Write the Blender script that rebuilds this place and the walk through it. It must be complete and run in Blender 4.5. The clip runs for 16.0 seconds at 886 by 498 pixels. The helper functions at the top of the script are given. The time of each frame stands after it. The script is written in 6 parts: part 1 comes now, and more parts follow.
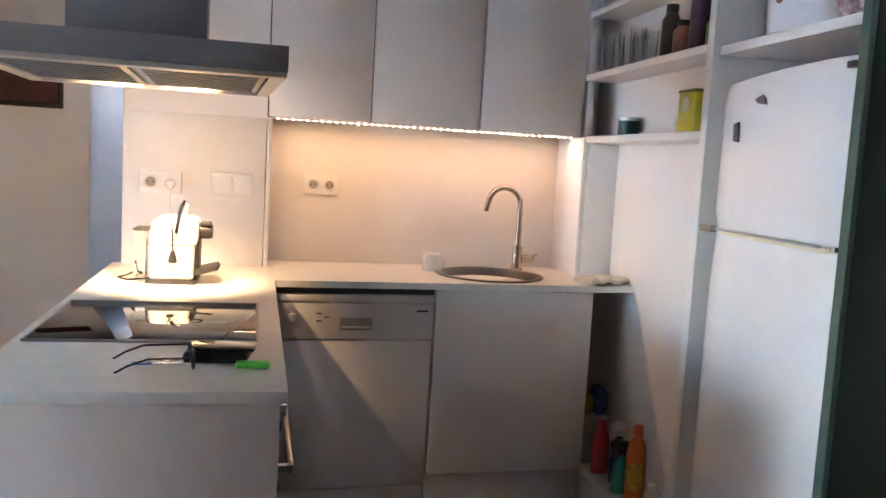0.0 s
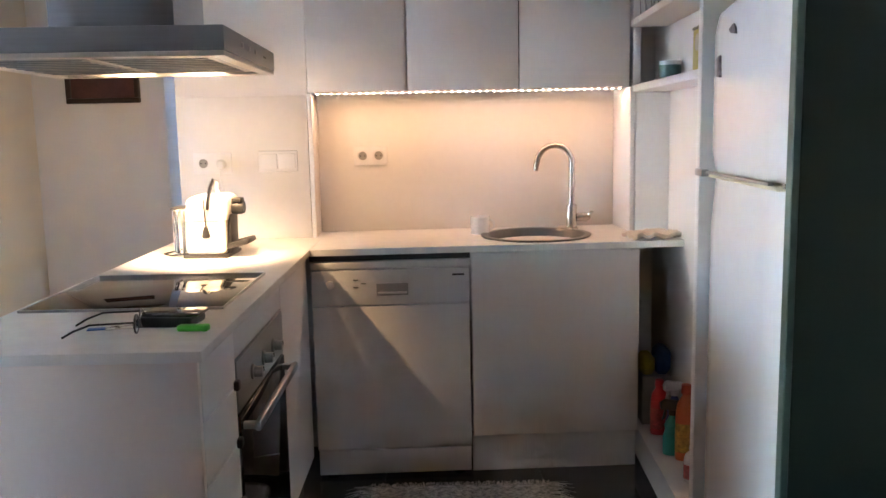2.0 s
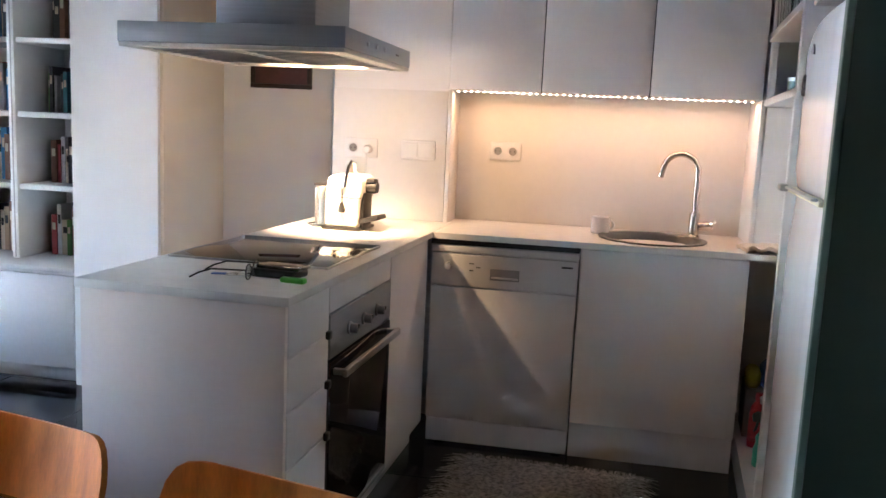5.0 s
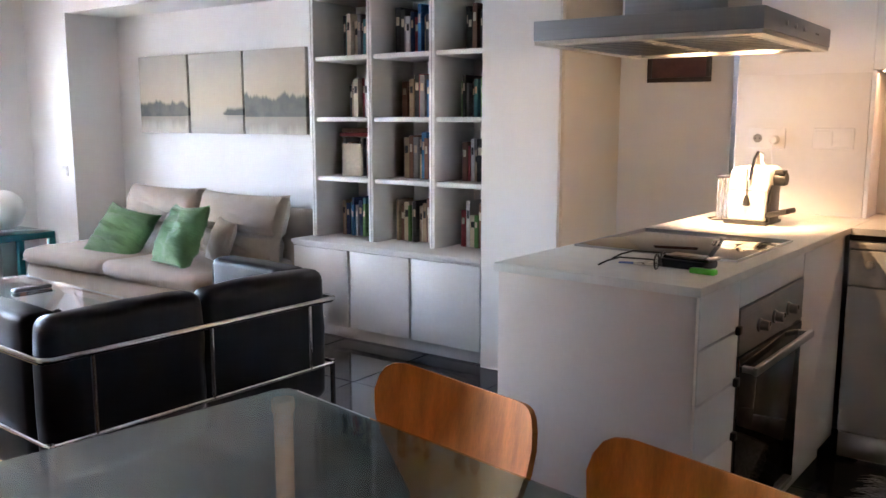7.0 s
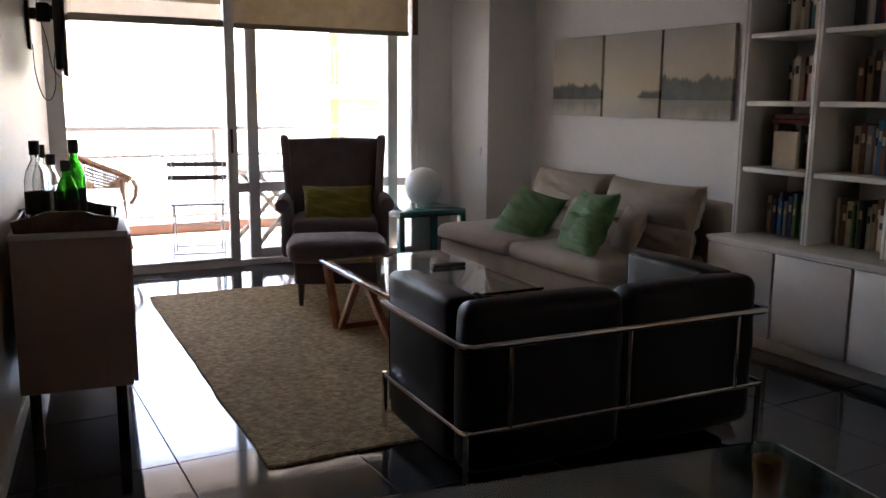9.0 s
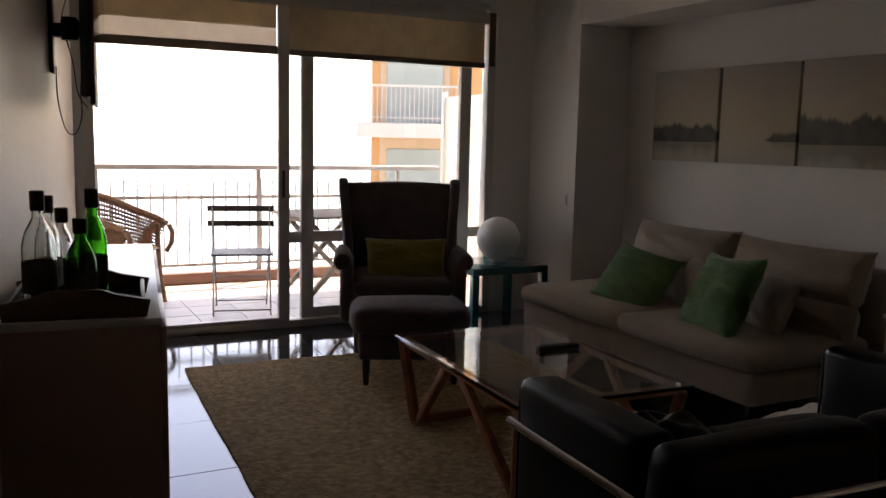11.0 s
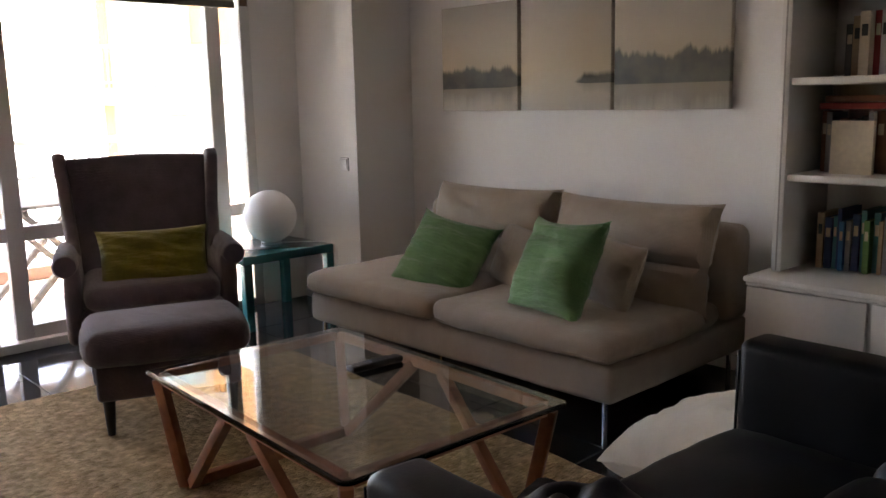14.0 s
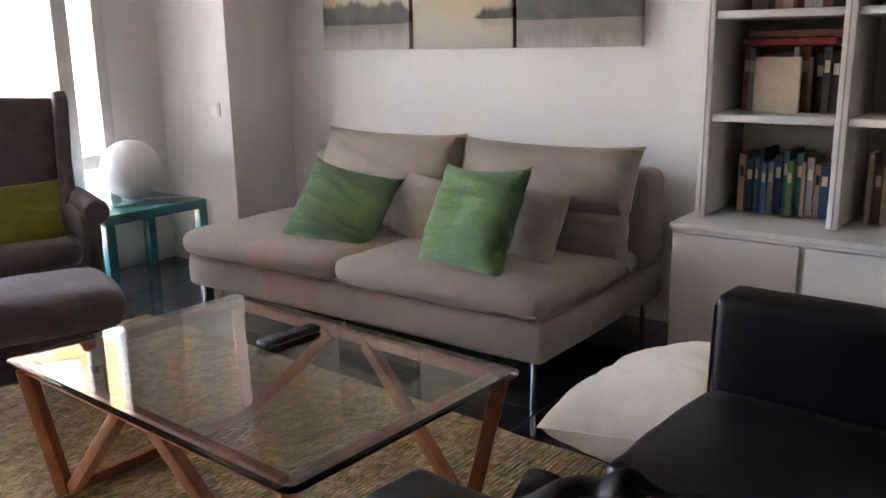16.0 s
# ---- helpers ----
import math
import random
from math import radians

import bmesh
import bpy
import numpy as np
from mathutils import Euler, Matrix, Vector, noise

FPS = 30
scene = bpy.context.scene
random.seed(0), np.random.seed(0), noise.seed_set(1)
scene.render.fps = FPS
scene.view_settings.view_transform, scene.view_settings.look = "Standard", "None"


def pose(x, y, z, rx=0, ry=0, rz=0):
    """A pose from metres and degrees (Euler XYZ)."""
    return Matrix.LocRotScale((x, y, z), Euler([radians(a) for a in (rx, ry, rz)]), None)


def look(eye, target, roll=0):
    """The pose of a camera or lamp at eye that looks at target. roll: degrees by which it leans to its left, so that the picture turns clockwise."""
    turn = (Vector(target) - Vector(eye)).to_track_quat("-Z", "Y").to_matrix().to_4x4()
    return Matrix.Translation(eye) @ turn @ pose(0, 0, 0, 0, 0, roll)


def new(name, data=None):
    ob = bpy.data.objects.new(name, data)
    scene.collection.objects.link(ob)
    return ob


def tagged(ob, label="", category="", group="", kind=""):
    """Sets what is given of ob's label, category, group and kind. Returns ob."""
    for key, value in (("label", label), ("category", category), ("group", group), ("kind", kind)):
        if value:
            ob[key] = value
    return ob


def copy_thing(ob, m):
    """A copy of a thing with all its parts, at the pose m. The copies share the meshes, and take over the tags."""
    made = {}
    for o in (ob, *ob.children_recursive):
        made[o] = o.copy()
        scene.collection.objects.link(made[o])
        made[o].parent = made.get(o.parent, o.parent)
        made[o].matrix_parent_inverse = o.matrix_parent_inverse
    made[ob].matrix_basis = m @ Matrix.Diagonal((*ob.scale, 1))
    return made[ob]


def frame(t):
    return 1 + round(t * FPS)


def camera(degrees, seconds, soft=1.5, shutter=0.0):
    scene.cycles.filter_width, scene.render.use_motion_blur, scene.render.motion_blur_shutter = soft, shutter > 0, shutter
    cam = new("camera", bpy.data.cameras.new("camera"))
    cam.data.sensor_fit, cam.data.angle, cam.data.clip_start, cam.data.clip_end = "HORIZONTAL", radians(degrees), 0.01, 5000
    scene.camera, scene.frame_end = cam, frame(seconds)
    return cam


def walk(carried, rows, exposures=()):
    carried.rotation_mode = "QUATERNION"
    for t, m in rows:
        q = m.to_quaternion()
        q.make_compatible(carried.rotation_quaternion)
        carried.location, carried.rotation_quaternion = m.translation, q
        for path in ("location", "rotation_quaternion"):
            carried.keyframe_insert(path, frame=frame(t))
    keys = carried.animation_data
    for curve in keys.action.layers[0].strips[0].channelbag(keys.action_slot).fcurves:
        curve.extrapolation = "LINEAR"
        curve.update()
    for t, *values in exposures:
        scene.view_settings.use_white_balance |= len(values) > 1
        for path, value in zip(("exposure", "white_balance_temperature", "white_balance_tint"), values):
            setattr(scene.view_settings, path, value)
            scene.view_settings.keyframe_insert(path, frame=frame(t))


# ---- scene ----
cam = camera(54.9, 16.0)
PATH = [
    (0, (0.155, 0.005, 1.35), (0.669, 1.927, 1.144), 3.3),
    (0.5, (0.299, -0.045, 1.351), (0.845, 1.858, 1.069), 0.5),
    (1, (0.406, -0.06, 1.345), (0.89, 1.862, 1.08), -0.4),
    (1.5, (0.593, -0.068, 1.364), (0.823, 1.896, 1.064), 0.3),
    (2, (0.716, -0.093, 1.337), (0.8, 1.884, 1.053), -1.2),
    (2.5, (0.869, -0.13, 1.338), (0.788, 1.842, 1.014), 1.8),
    (3, (0.927, -0.111, 1.361), (0.922, 1.871, 1.098), 1.0),
    (3.5, (1.003, -0.194, 1.369), (0.732, 1.779, 1.179), 4.2),
    (3.7, (1.024, -0.249, 1.371), (0.729, 1.717, 1.154), 3.5),
    (5.8, (1.025, -0.326, 1.303), (0.521, 1.585, 0.994), 2.2),
    (6, (1.008, -0.326, 1.3), (0.414, 1.558, 0.986), 2.2),
    (6.5, (0.983, -0.347, 1.3), (0.113, 1.427, 0.988), 1.2),
    (7, (0.951, -0.356, 1.295), (-0.202, 1.25, 0.991), -0.0),
    (7.5, (0.913, -0.347, 1.293), (-0.478, 1.057, 0.986), -0.2),
    (8, (0.858, -0.33, 1.313), (-0.708, 0.87, 0.981), -0.5),
    (8.5, (0.72, -0.302, 1.297), (-0.945, 0.756, 0.964), 0.8),
    (9, (0.585, -0.276, 1.288), (-1.136, 0.682, 0.945), 0.5),
    (9.5, (0.349, -0.214, 1.271), (-1.413, 0.672, 0.938), 0.2),
    (10, (0.085, -0.199, 1.282), (-1.704, 0.644, 0.987), 0.6),
    (10.2, (-0.014, -0.202, 1.288), (-1.787, 0.686, 1.027), 1.2),
    (12.3, (-0.866, 0.024, 1.287), (-2.624, 0.941, 1.027), 1.2),
    (12.5, (-0.916, 0.019, 1.294), (-2.653, 0.97, 1.014), 0.8),
    (13, (-1.058, 0.11, 1.253), (-2.702, 1.198, 0.912), -0.2),
    (13.5, (-1.184, 0.272, 1.241), (-2.7, 1.522, 0.867), -1.1),
    (14, (-1.271, 0.305, 1.244), (-2.709, 1.652, 0.901), -1.2),
    (14.5, (-1.359, 0.317, 1.233), (-2.677, 1.767, 0.83), -0.2),
    (15, (-1.48, 0.31, 1.218), (-2.76, 1.775, 0.756), -0.8),
    (15.5, (-1.56, 0.317, 1.21), (-2.829, 1.793, 0.752), -0.2),
    (16, (-1.653, 0.393, 1.197), (-2.818, 1.951, 0.733), -0.9),
]
EXPOSURES = [(0.0, 6.36, 6100, 18), (2.0, 6.45, 6050, 18), (3.7, 6.5, 5950, 18), (6.0, 6.5, 5850, 17), (6.5, 6.45, 5900, 17), (7.0, 6.28, 6500, 22), (7.5, 6.0, 7000, 23), (8.0, 5.1, 7200, 23), (8.5, 4.5, 7500, 24), (9.0, 4.05, 7700, 25),
             (9.5, 3.55, 8000, 27), (10.2, 3.08, 8700, 28), (12.5, 2.1, 8900, 29), (13.2, 2.2, 8900, 29), (13.6, 3.55, 8900, 28), (14.0, 4.45, 8300, 26), (14.5, 5.4, 7650, 25), (15.0, 5.72, 7600, 25), (15.5, 5.45, 7600, 25), (16.0, 5.45, 7600, 25)]
walk(cam, [(t, look(eye, target, roll)) for t, eye, target, roll in PATH], EXPOSURES)

# ---- daylight ----
SUN = Vector((-0.45, 0.6, 1.2)).normalized()
world = bpy.data.worlds.new("world")
scene.world = world
world.use_nodes = True
wn = world.node_tree.nodes
sky = wn.new("ShaderNodeTexSky")
sky.sky_type = 'NISHITA'
sky.sun_disc = False
sky.sun_elevation = math.asin(SUN.z)
sky.sun_rotation = math.atan2(SUN.x, SUN.y)
sky.air_density, sky.dust_density, sky.ozone_density = 1.0, 0.7, 1.0
wn["Background"].inputs[1].default_value = 0.15
world.node_tree.links.new(sky.outputs[0], wn["Background"].inputs[0])
sun = new("sun", bpy.data.lights.new("sun", "SUN"))
sun.data.energy, sun.data.angle, sun.data.color = 4.0, radians(0.6), (1.0, 0.96, 0.91)
sun.matrix_world = look((0, 0, 0), -SUN)


def area_lamp(name, eye, target, sx, sy, watts, colour):
    lamp = new(name, bpy.data.lights.new(name, "AREA"))
    lamp.data.shape, lamp.data.size, lamp.data.size_y = 'RECTANGLE', sx, sy
    lamp.data.energy, lamp.data.color = watts, colour
    lamp.matrix_world = look(eye, target)
    return lamp


def spot_lamp(name, eye, target, watts, colour, degrees, blend=0.6, radius=0.02):
    lamp = new(name, bpy.data.lights.new(name, "SPOT"))
    lamp.data.energy, lamp.data.color = watts, colour
    lamp.data.spot_size, lamp.data.spot_blend, lamp.data.shadow_soft_size = radians(degrees), blend, radius
    lamp.matrix_world = look(eye, target)
    return lamp


WARM = (1.0, 0.64, 0.31)
area_lamp("led_light", (0.985, 3.41, 1.466), (0.985, 3.42, 0.9), 1.26, 0.012, 0.042, (1.0, 0.55, 0.265))
for lamp_x, aim_x in ((-0.13, 0.03), (0.09, 0.0)):
    spot_lamp("hood_beam", (lamp_x, 2.66, 1.502), (aim_x, 2.95, 0.9), 1.0, WARM, 66, 1.0)
    spot_lamp("hood_spill", (lamp_x, 2.66, 1.502), (lamp_x - 0.25, 3.9, 1.2), 0.07, WARM, 122, 0.35)

# ---- materials ----


def surf(name, col, rough=0.5, metal=0.0, var=0.12, scale=6.0, bump=0.08, fine=120.0, stretch=(1, 1, 1), second=None, spec=0.5, island=0.0, coat=0.0, sheen=0.0):
    """Base colour varied at two scales, roughness varied, fine relief."""
    m = bpy.data.materials.new(name)
    m.use_nodes = True
    n, l = m.node_tree.nodes, m.node_tree.links
    b = n["Principled BSDF"]
    co = n.new("ShaderNodeTexCoord")
    mp = n.new("ShaderNodeMapping")
    mp.inputs[3].default_value = stretch
    l.new(co.outputs["Object"], mp.inputs[0])
    big, small = n.new("ShaderNodeTexNoise"), n.new("ShaderNodeTexNoise")
    big.inputs["Scale"].default_value, small.inputs["Scale"].default_value = scale, fine
    big.inputs["Detail"].default_value, small.inputs["Detail"].default_value = 5, 3
    l.new(mp.outputs[0], big.inputs["Vector"])
    l.new(mp.outputs[0], small.inputs["Vector"])
    ramp = n.new("ShaderNodeValToRGB")
    dark = [c * (1 - var) for c in (second or col)]
    lite = [min(1, c * (1 + var * 0.6)) for c in col]
    ramp.color_ramp.elements[0].position, ramp.color_ramp.elements[1].position = 0.3, 0.72
    ramp.color_ramp.elements[0].color, ramp.color_ramp.elements[1].color = (*dark, 1), (*lite, 1)
    l.new(big.outputs["Fac"], ramp.inputs[0])
    mix = n.new("ShaderNodeMixRGB")
    mix.blend_type = 'MULTIPLY'
    mix.inputs[0].default_value = var * 1.5
    l.new(ramp.outputs[0], mix.inputs[1])
    grey = n.new("ShaderNodeValToRGB")
    grey.color_ramp.elements[0].color = (0.55, 0.55, 0.55, 1)
    grey.color_ramp.elements[0].position, grey.color_ramp.elements[1].position = 0.3, 0.7
    l.new(small.outputs["Fac"], grey.inputs[0])
    l.new(grey.outputs[0], mix.inputs[2])
    out = mix.outputs[0]
    if island:
        info, geo = n.new("ShaderNodeObjectInfo"), n.new("ShaderNodeNewGeometry")
        add = n.new("ShaderNodeMath")
        l.new(info.outputs["Random"], add.inputs[0])
        l.new(geo.outputs["Random Per Island"], add.inputs[1])
        fr = n.new("ShaderNodeMath")
        fr.operation = 'FRACT'
        l.new(add.outputs[0], fr.inputs[0])
        rng = n.new("ShaderNodeMapRange")
        rng.inputs[3].default_value, rng.inputs[4].default_value = 1 - island, 1 + island
        l.new(fr.outputs[0], rng.inputs[0])
        mul = n.new("ShaderNodeVectorMath")
        mul.operation = 'SCALE'
        l.new(out, mul.inputs[0])
        l.new(rng.outputs[0], mul.inputs["Scale"])
        out = mul.outputs[0]
    l.new(out, b.inputs["Base Color"])
    rr = n.new("ShaderNodeMapRange")
    rr.inputs[3].default_value, rr.inputs[4].default_value = max(0.02, rough * 0.85), min(1, rough * 1.15)
    l.new(big.outputs["Fac"], rr.inputs[0])
    l.new(rr.outputs[0], b.inputs["Roughness"])
    b.inputs["Metallic"].default_value = metal
    b.inputs["Specular IOR Level"].default_value = spec
    b.inputs["Coat Weight"].default_value = coat
    b.inputs["Sheen Weight"].default_value = sheen
    if bump:
        bp = n.new("ShaderNodeBump")
        bp.inputs["Strength"].default_value, bp.inputs["Distance"].default_value = bump, 0.01
        l.new(small.outputs["Fac"], bp.inputs["Height"])
        l.new(bp.outputs[0], b.inputs["Normal"])
    return m


def wood(name, col, dark, rough=0.4, scale=3.0, stretch=(1, 12, 12), coat=0.0):
    m = surf(name, col, rough, 0, 0.18, scale, 0.05, 40, stretch, dark, coat=coat)
    return m


def weave(name, col, second, rough=0.9, pitch=260.0, depth=0.35, var=0.15, sheen=0.3, crease=(1, 1, 1), deep=0.35):
    """Cloth: two crossed sets of fine ridges over a soft mottling."""
    m = surf(name, col, rough, 0, var, 9, 0.0, 90, second=second, sheen=sheen, spec=0.2)
    n, l = m.node_tree.nodes, m.node_tree.links
    co = n.new("ShaderNodeTexCoord")
    heights = []
    for axis in ('X', 'Z'):
        w = n.new("ShaderNodeTexWave")
        w.bands_direction = axis
        w.inputs["Scale"].default_value, w.inputs["Distortion"].default_value = pitch / 6.28, 1.5
        l.new(co.outputs["Object"], w.inputs["Vector"])
        heights.append(w)
    add = n.new("ShaderNodeMath")
    l.new(heights[0].outputs["Fac"], add.inputs[0])
    l.new(heights[1].outputs["Fac"], add.inputs[1])
    wr = n.new("ShaderNodeTexNoise")
    pull = n.new("ShaderNodeMapping")
    pull.inputs[3].default_value = crease
    pull.inputs[2].default_value = (0, radians(12), 0)
    l.new(co.outputs["Object"], pull.inputs[0])
    wr.inputs["Scale"].default_value, wr.inputs["Detail"].default_value = (14, 4) if crease == (1, 1, 1) else (2.2, 3)
    l.new(pull.outputs[0], wr.inputs["Vector"])
    b1, b2 = n.new("ShaderNodeBump"), n.new("ShaderNodeBump")
    b1.inputs["Strength"].default_value, b1.inputs["Distance"].default_value = depth, 0.002
    b2.inputs["Strength"].default_value, b2.inputs["Distance"].default_value = deep, 0.02
    l.new(add.outputs[0], b1.inputs["Height"])
    l.new(wr.outputs["Fac"], b2.inputs["Height"])
    l.new(b2.outputs[0], b1.inputs["Normal"])
    l.new(b1.outputs[0], n["Principled BSDF"].inputs["Normal"])
    return m


def glass(name, tint=(1, 1, 1), rough=0.0, ior=1.45):
    m = bpy.data.materials.new(name)
    m.use_nodes = True
    b = m.node_tree.nodes["Principled BSDF"]
    b.inputs["Base Color"].default_value = (*tint, 1)
    b.inputs["Roughness"].default_value = rough
    b.inputs["Transmission Weight"].default_value = 1
    b.inputs["IOR"].default_value = ior
    return m


def glow(name, col, strength):
    m = bpy.data.materials.new(name)
    m.use_nodes = True
    b = m.node_tree.nodes["Principled BSDF"]
    b.inputs["Base Color"].default_value = (0.8, 0.8, 0.8, 1)
    b.inputs["Emission Color"].default_value = (*col, 1)
    b.inputs["Emission Strength"].default_value = strength
    return m


WALL = surf("wall_paint", (0.78, 0.765, 0.745), 0.75, 0, 0.05, 1.3, 0.12, 160)
WALLSATIN = surf("satin_wall_paint", (0.72, 0.645, 0.565), 0.5, 0, 0.06, 1.6, 0.1, 25)
CEIL = surf("ceiling_paint", (0.8, 0.79, 0.78), 0.8, 0, 0.04, 1.0, 0.1, 160)
LACQUER = surf("white_lacquer", (0.76, 0.75, 0.74), 0.32, 0, 0.04, 2, 0.02, 60)
KITCHEN = surf("kitchen_front_matt_white", (0.7, 0.69, 0.69), 0.42, 0, 0.04, 2, 0.02, 60)
SPLASH = surf("backsplash_panel", (0.74, 0.72, 0.69), 0.42, 0, 0.04, 1.5, 0.01, 40)
QUARTZ = surf("white_worktop", (0.76, 0.75, 0.73), 0.34, 0, 0.06, 20, 0.01, 300)
SHELFWHITE = surf("painted_shelf_white", (0.72, 0.7, 0.67), 0.35, 0, 0.06, 3, 0.05, 60)
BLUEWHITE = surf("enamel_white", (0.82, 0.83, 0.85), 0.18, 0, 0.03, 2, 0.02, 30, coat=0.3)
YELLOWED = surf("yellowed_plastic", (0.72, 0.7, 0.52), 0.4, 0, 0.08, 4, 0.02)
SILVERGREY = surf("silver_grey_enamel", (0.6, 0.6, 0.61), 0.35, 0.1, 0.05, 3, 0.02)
STEEL = surf("brushed_steel", (0.42, 0.43, 0.44), 0.32, 0.95, 0.1, 3, 0.03, 30, (1, 1, 40))
SINKSTEEL = surf("sink_steel", (0.2, 0.195, 0.19), 0.3, 0.9, 0.1, 6, 0.02)
HOODSTEEL = surf("hood_steel", (0.3, 0.32, 0.34), 0.42, 0.85, 0.08, 3, 0.03, 30, (1, 1, 40))
CHROME = surf("chrome", (0.7, 0.7, 0.71), 0.1, 1.0, 0.03, 4, 0.0)
NICKEL = surf("brushed_nickel", (0.55, 0.51, 0.46), 0.22, 1.0, 0.05, 4, 0.01)
DARKGLASS = surf("black_glass", (0.012, 0.012, 0.013), 0.02, 0, 0.05, 4, 0.0, spec=1.0)
BLACKPL = surf("black_plastic", (0.02, 0.02, 0.021), 0.4, 0, 0.15, 6, 0.05)
# near-black that stands in for shade inside narrow gaps
GAPSHADE = surf("gap_shade", (0.02, 0.02, 0.02), 0.8, 0, 0.2, 6, 0.0)
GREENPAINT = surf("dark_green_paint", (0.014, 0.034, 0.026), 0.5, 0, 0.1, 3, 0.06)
# lit copy of the dark green paint
GREENLIT = surf("green_paint_lit", (0.07, 0.12, 0.1), 0.5, 0, 0.1, 3, 0.06)
LEATHER = surf("black_leather", (0.006, 0.0068, 0.009), 0.4, 0, 0.25, 7, 0.05, 160, spec=0.22)
SOFACLOTH = weave("sofa_beige_cloth", (0.37, 0.3, 0.235), (0.35, 0.285, 0.225), pitch=420, var=0.05)
GREENCLOTH = weave("green_cloth", (0.115, 0.25, 0.1), (0.09, 0.2, 0.08), pitch=380, var=0.08, crease=(3, 3, 16), deep=0.9)
OLIVECLOTH = weave("olive_cloth", (0.215, 0.19, 0.03), (0.18, 0.16, 0.025), pitch=380, crease=(3, 3, 14), deep=0.7)
CHAIRCLOTH = weave("plum_grey_cloth", (0.115, 0.09, 0.1), (0.095, 0.075, 0.084), pitch=420)
CREAMCLOTH = weave("cream_cotton", (0.73, 0.66, 0.55), (0.69, 0.62, 0.51), pitch=900, depth=0.15, var=0.05)
ORANGEWOOD = wood("orange_beech", (0.86, 0.285, 0.045), (0.78, 0.235, 0.035), 0.5, 4, (7, 7, 1))
ORANGEWOOD.node_tree.nodes["Principled BSDF"].inputs["Specular IOR Level"].default_value = 0.25
REDWOOD = wood("reddish_beech", (0.4, 0.145, 0.06), (0.33, 0.11, 0.045), 0.4, 4, (6, 6, 6))
DARKWOOD = wood("dark_wood", (0.035, 0.018, 0.013), (0.025, 0.013, 0.01), 0.4)
BROWNWOOD = wood("brown_wood", (0.16, 0.085, 0.045), (0.11, 0.06, 0.03), 0.45)
WICKER = wood("wicker", (0.3, 0.15, 0.075), (0.2, 0.1, 0.05), 0.55, 20, (1, 1, 1))
TEAL = surf("teal_lacquer", (0.025, 0.2, 0.22), 0.2, 0, 0.08, 4, 0.02, coat=0.3)
OPAL = surf("opal_glass", (0.82, 0.81, 0.79), 0.45, 0, 0.02, 3, 0.0)
OPAL.node_tree.nodes["Principled BSDF"].inputs["Subsurface Weight"].default_value = 0.0
PANE = glass("window_glass", (0.97, 0.99, 0.98))
SMOKEGLASS = glass("dining_glass", (0.3, 0.45, 0.43), 0.045, 1.33)
TABLEGLASS = glass("table_glass", (0.92, 0.975, 0.955))
GREENGLASS = glass("green_bottle_glass", (0.03, 0.5, 0.1))
CLEARGLASS = glass("clear_glass", (0.95, 0.97, 0.97))
FROST = glass("frosted_glass", (0.75, 0.84, 0.82), 0.45)
ALU = surf("painted_aluminium", (0.62, 0.61, 0.59), 0.42, 0.1, 0.06, 4, 0.03)
RAILPAINT = surf("railing_paint", (0.35, 0.34, 0.33), 0.5, 0.2, 0.1, 5, 0.05)
BLINDCLOTH = weave("blind_cloth", (0.62, 0.56, 0.46), (0.56, 0.5, 0.4), pitch=200)


def see_through(m, colour, share):
    """Lets part of the light shine through the cloth."""
    n, l = m.node_tree.nodes, m.node_tree.links
    tr, mix = n.new("ShaderNodeBsdfTranslucent"), n.new("ShaderNodeMixShader")
    tr.inputs[0].default_value = (*colour, 1)
    mix.inputs[0].default_value = share
    l.new(n["Principled BSDF"].outputs[0], mix.inputs[1])
    l.new(tr.outputs[0], mix.inputs[2])
    l.new(mix.outputs[0], n["Material Output"].inputs[0])


HEMCLOTH = weave("blind_hem_cloth", (0.7, 0.68, 0.64), (0.66, 0.64, 0.6), pitch=200)
see_through(BLINDCLOTH, (0.6, 0.5, 0.36), 0.35)
see_through(HEMCLOTH, (0.8, 0.76, 0.7), 0.6)
SLATE = surf("dark_slate_tile", (0.032, 0.036, 0.042), 0.07, 0, 0.3, 2.5, 0.012, 30, island=0.15)
GROUT = surf("grey_grout", (0.09, 0.09, 0.092), 0.8, 0, 0.1, 8, 0.1)
TERRACOTTA = surf("balcony_tile", (0.5, 0.44, 0.39), 0.4, 0, 0.15, 5, 0.05, island=0.1)
KERBRED = surf("red_kerb_tile", (0.2, 0.1, 0.07), 0.5, 0, 0.15, 5, 0.05)
CONCRETE = surf("render_white", (0.4, 0.38, 0.35), 0.8, 0, 0.1, 1, 0.1)
OCHRE = surf("ochre_facade", (0.42, 0.225, 0.1), 0.85, 0, 0.1, 0.4, 0.1, 20)
PLASTER = surf("cream_facade", (0.38, 0.29, 0.2), 0.85, 0, 0.1, 0.4, 0.1, 20)


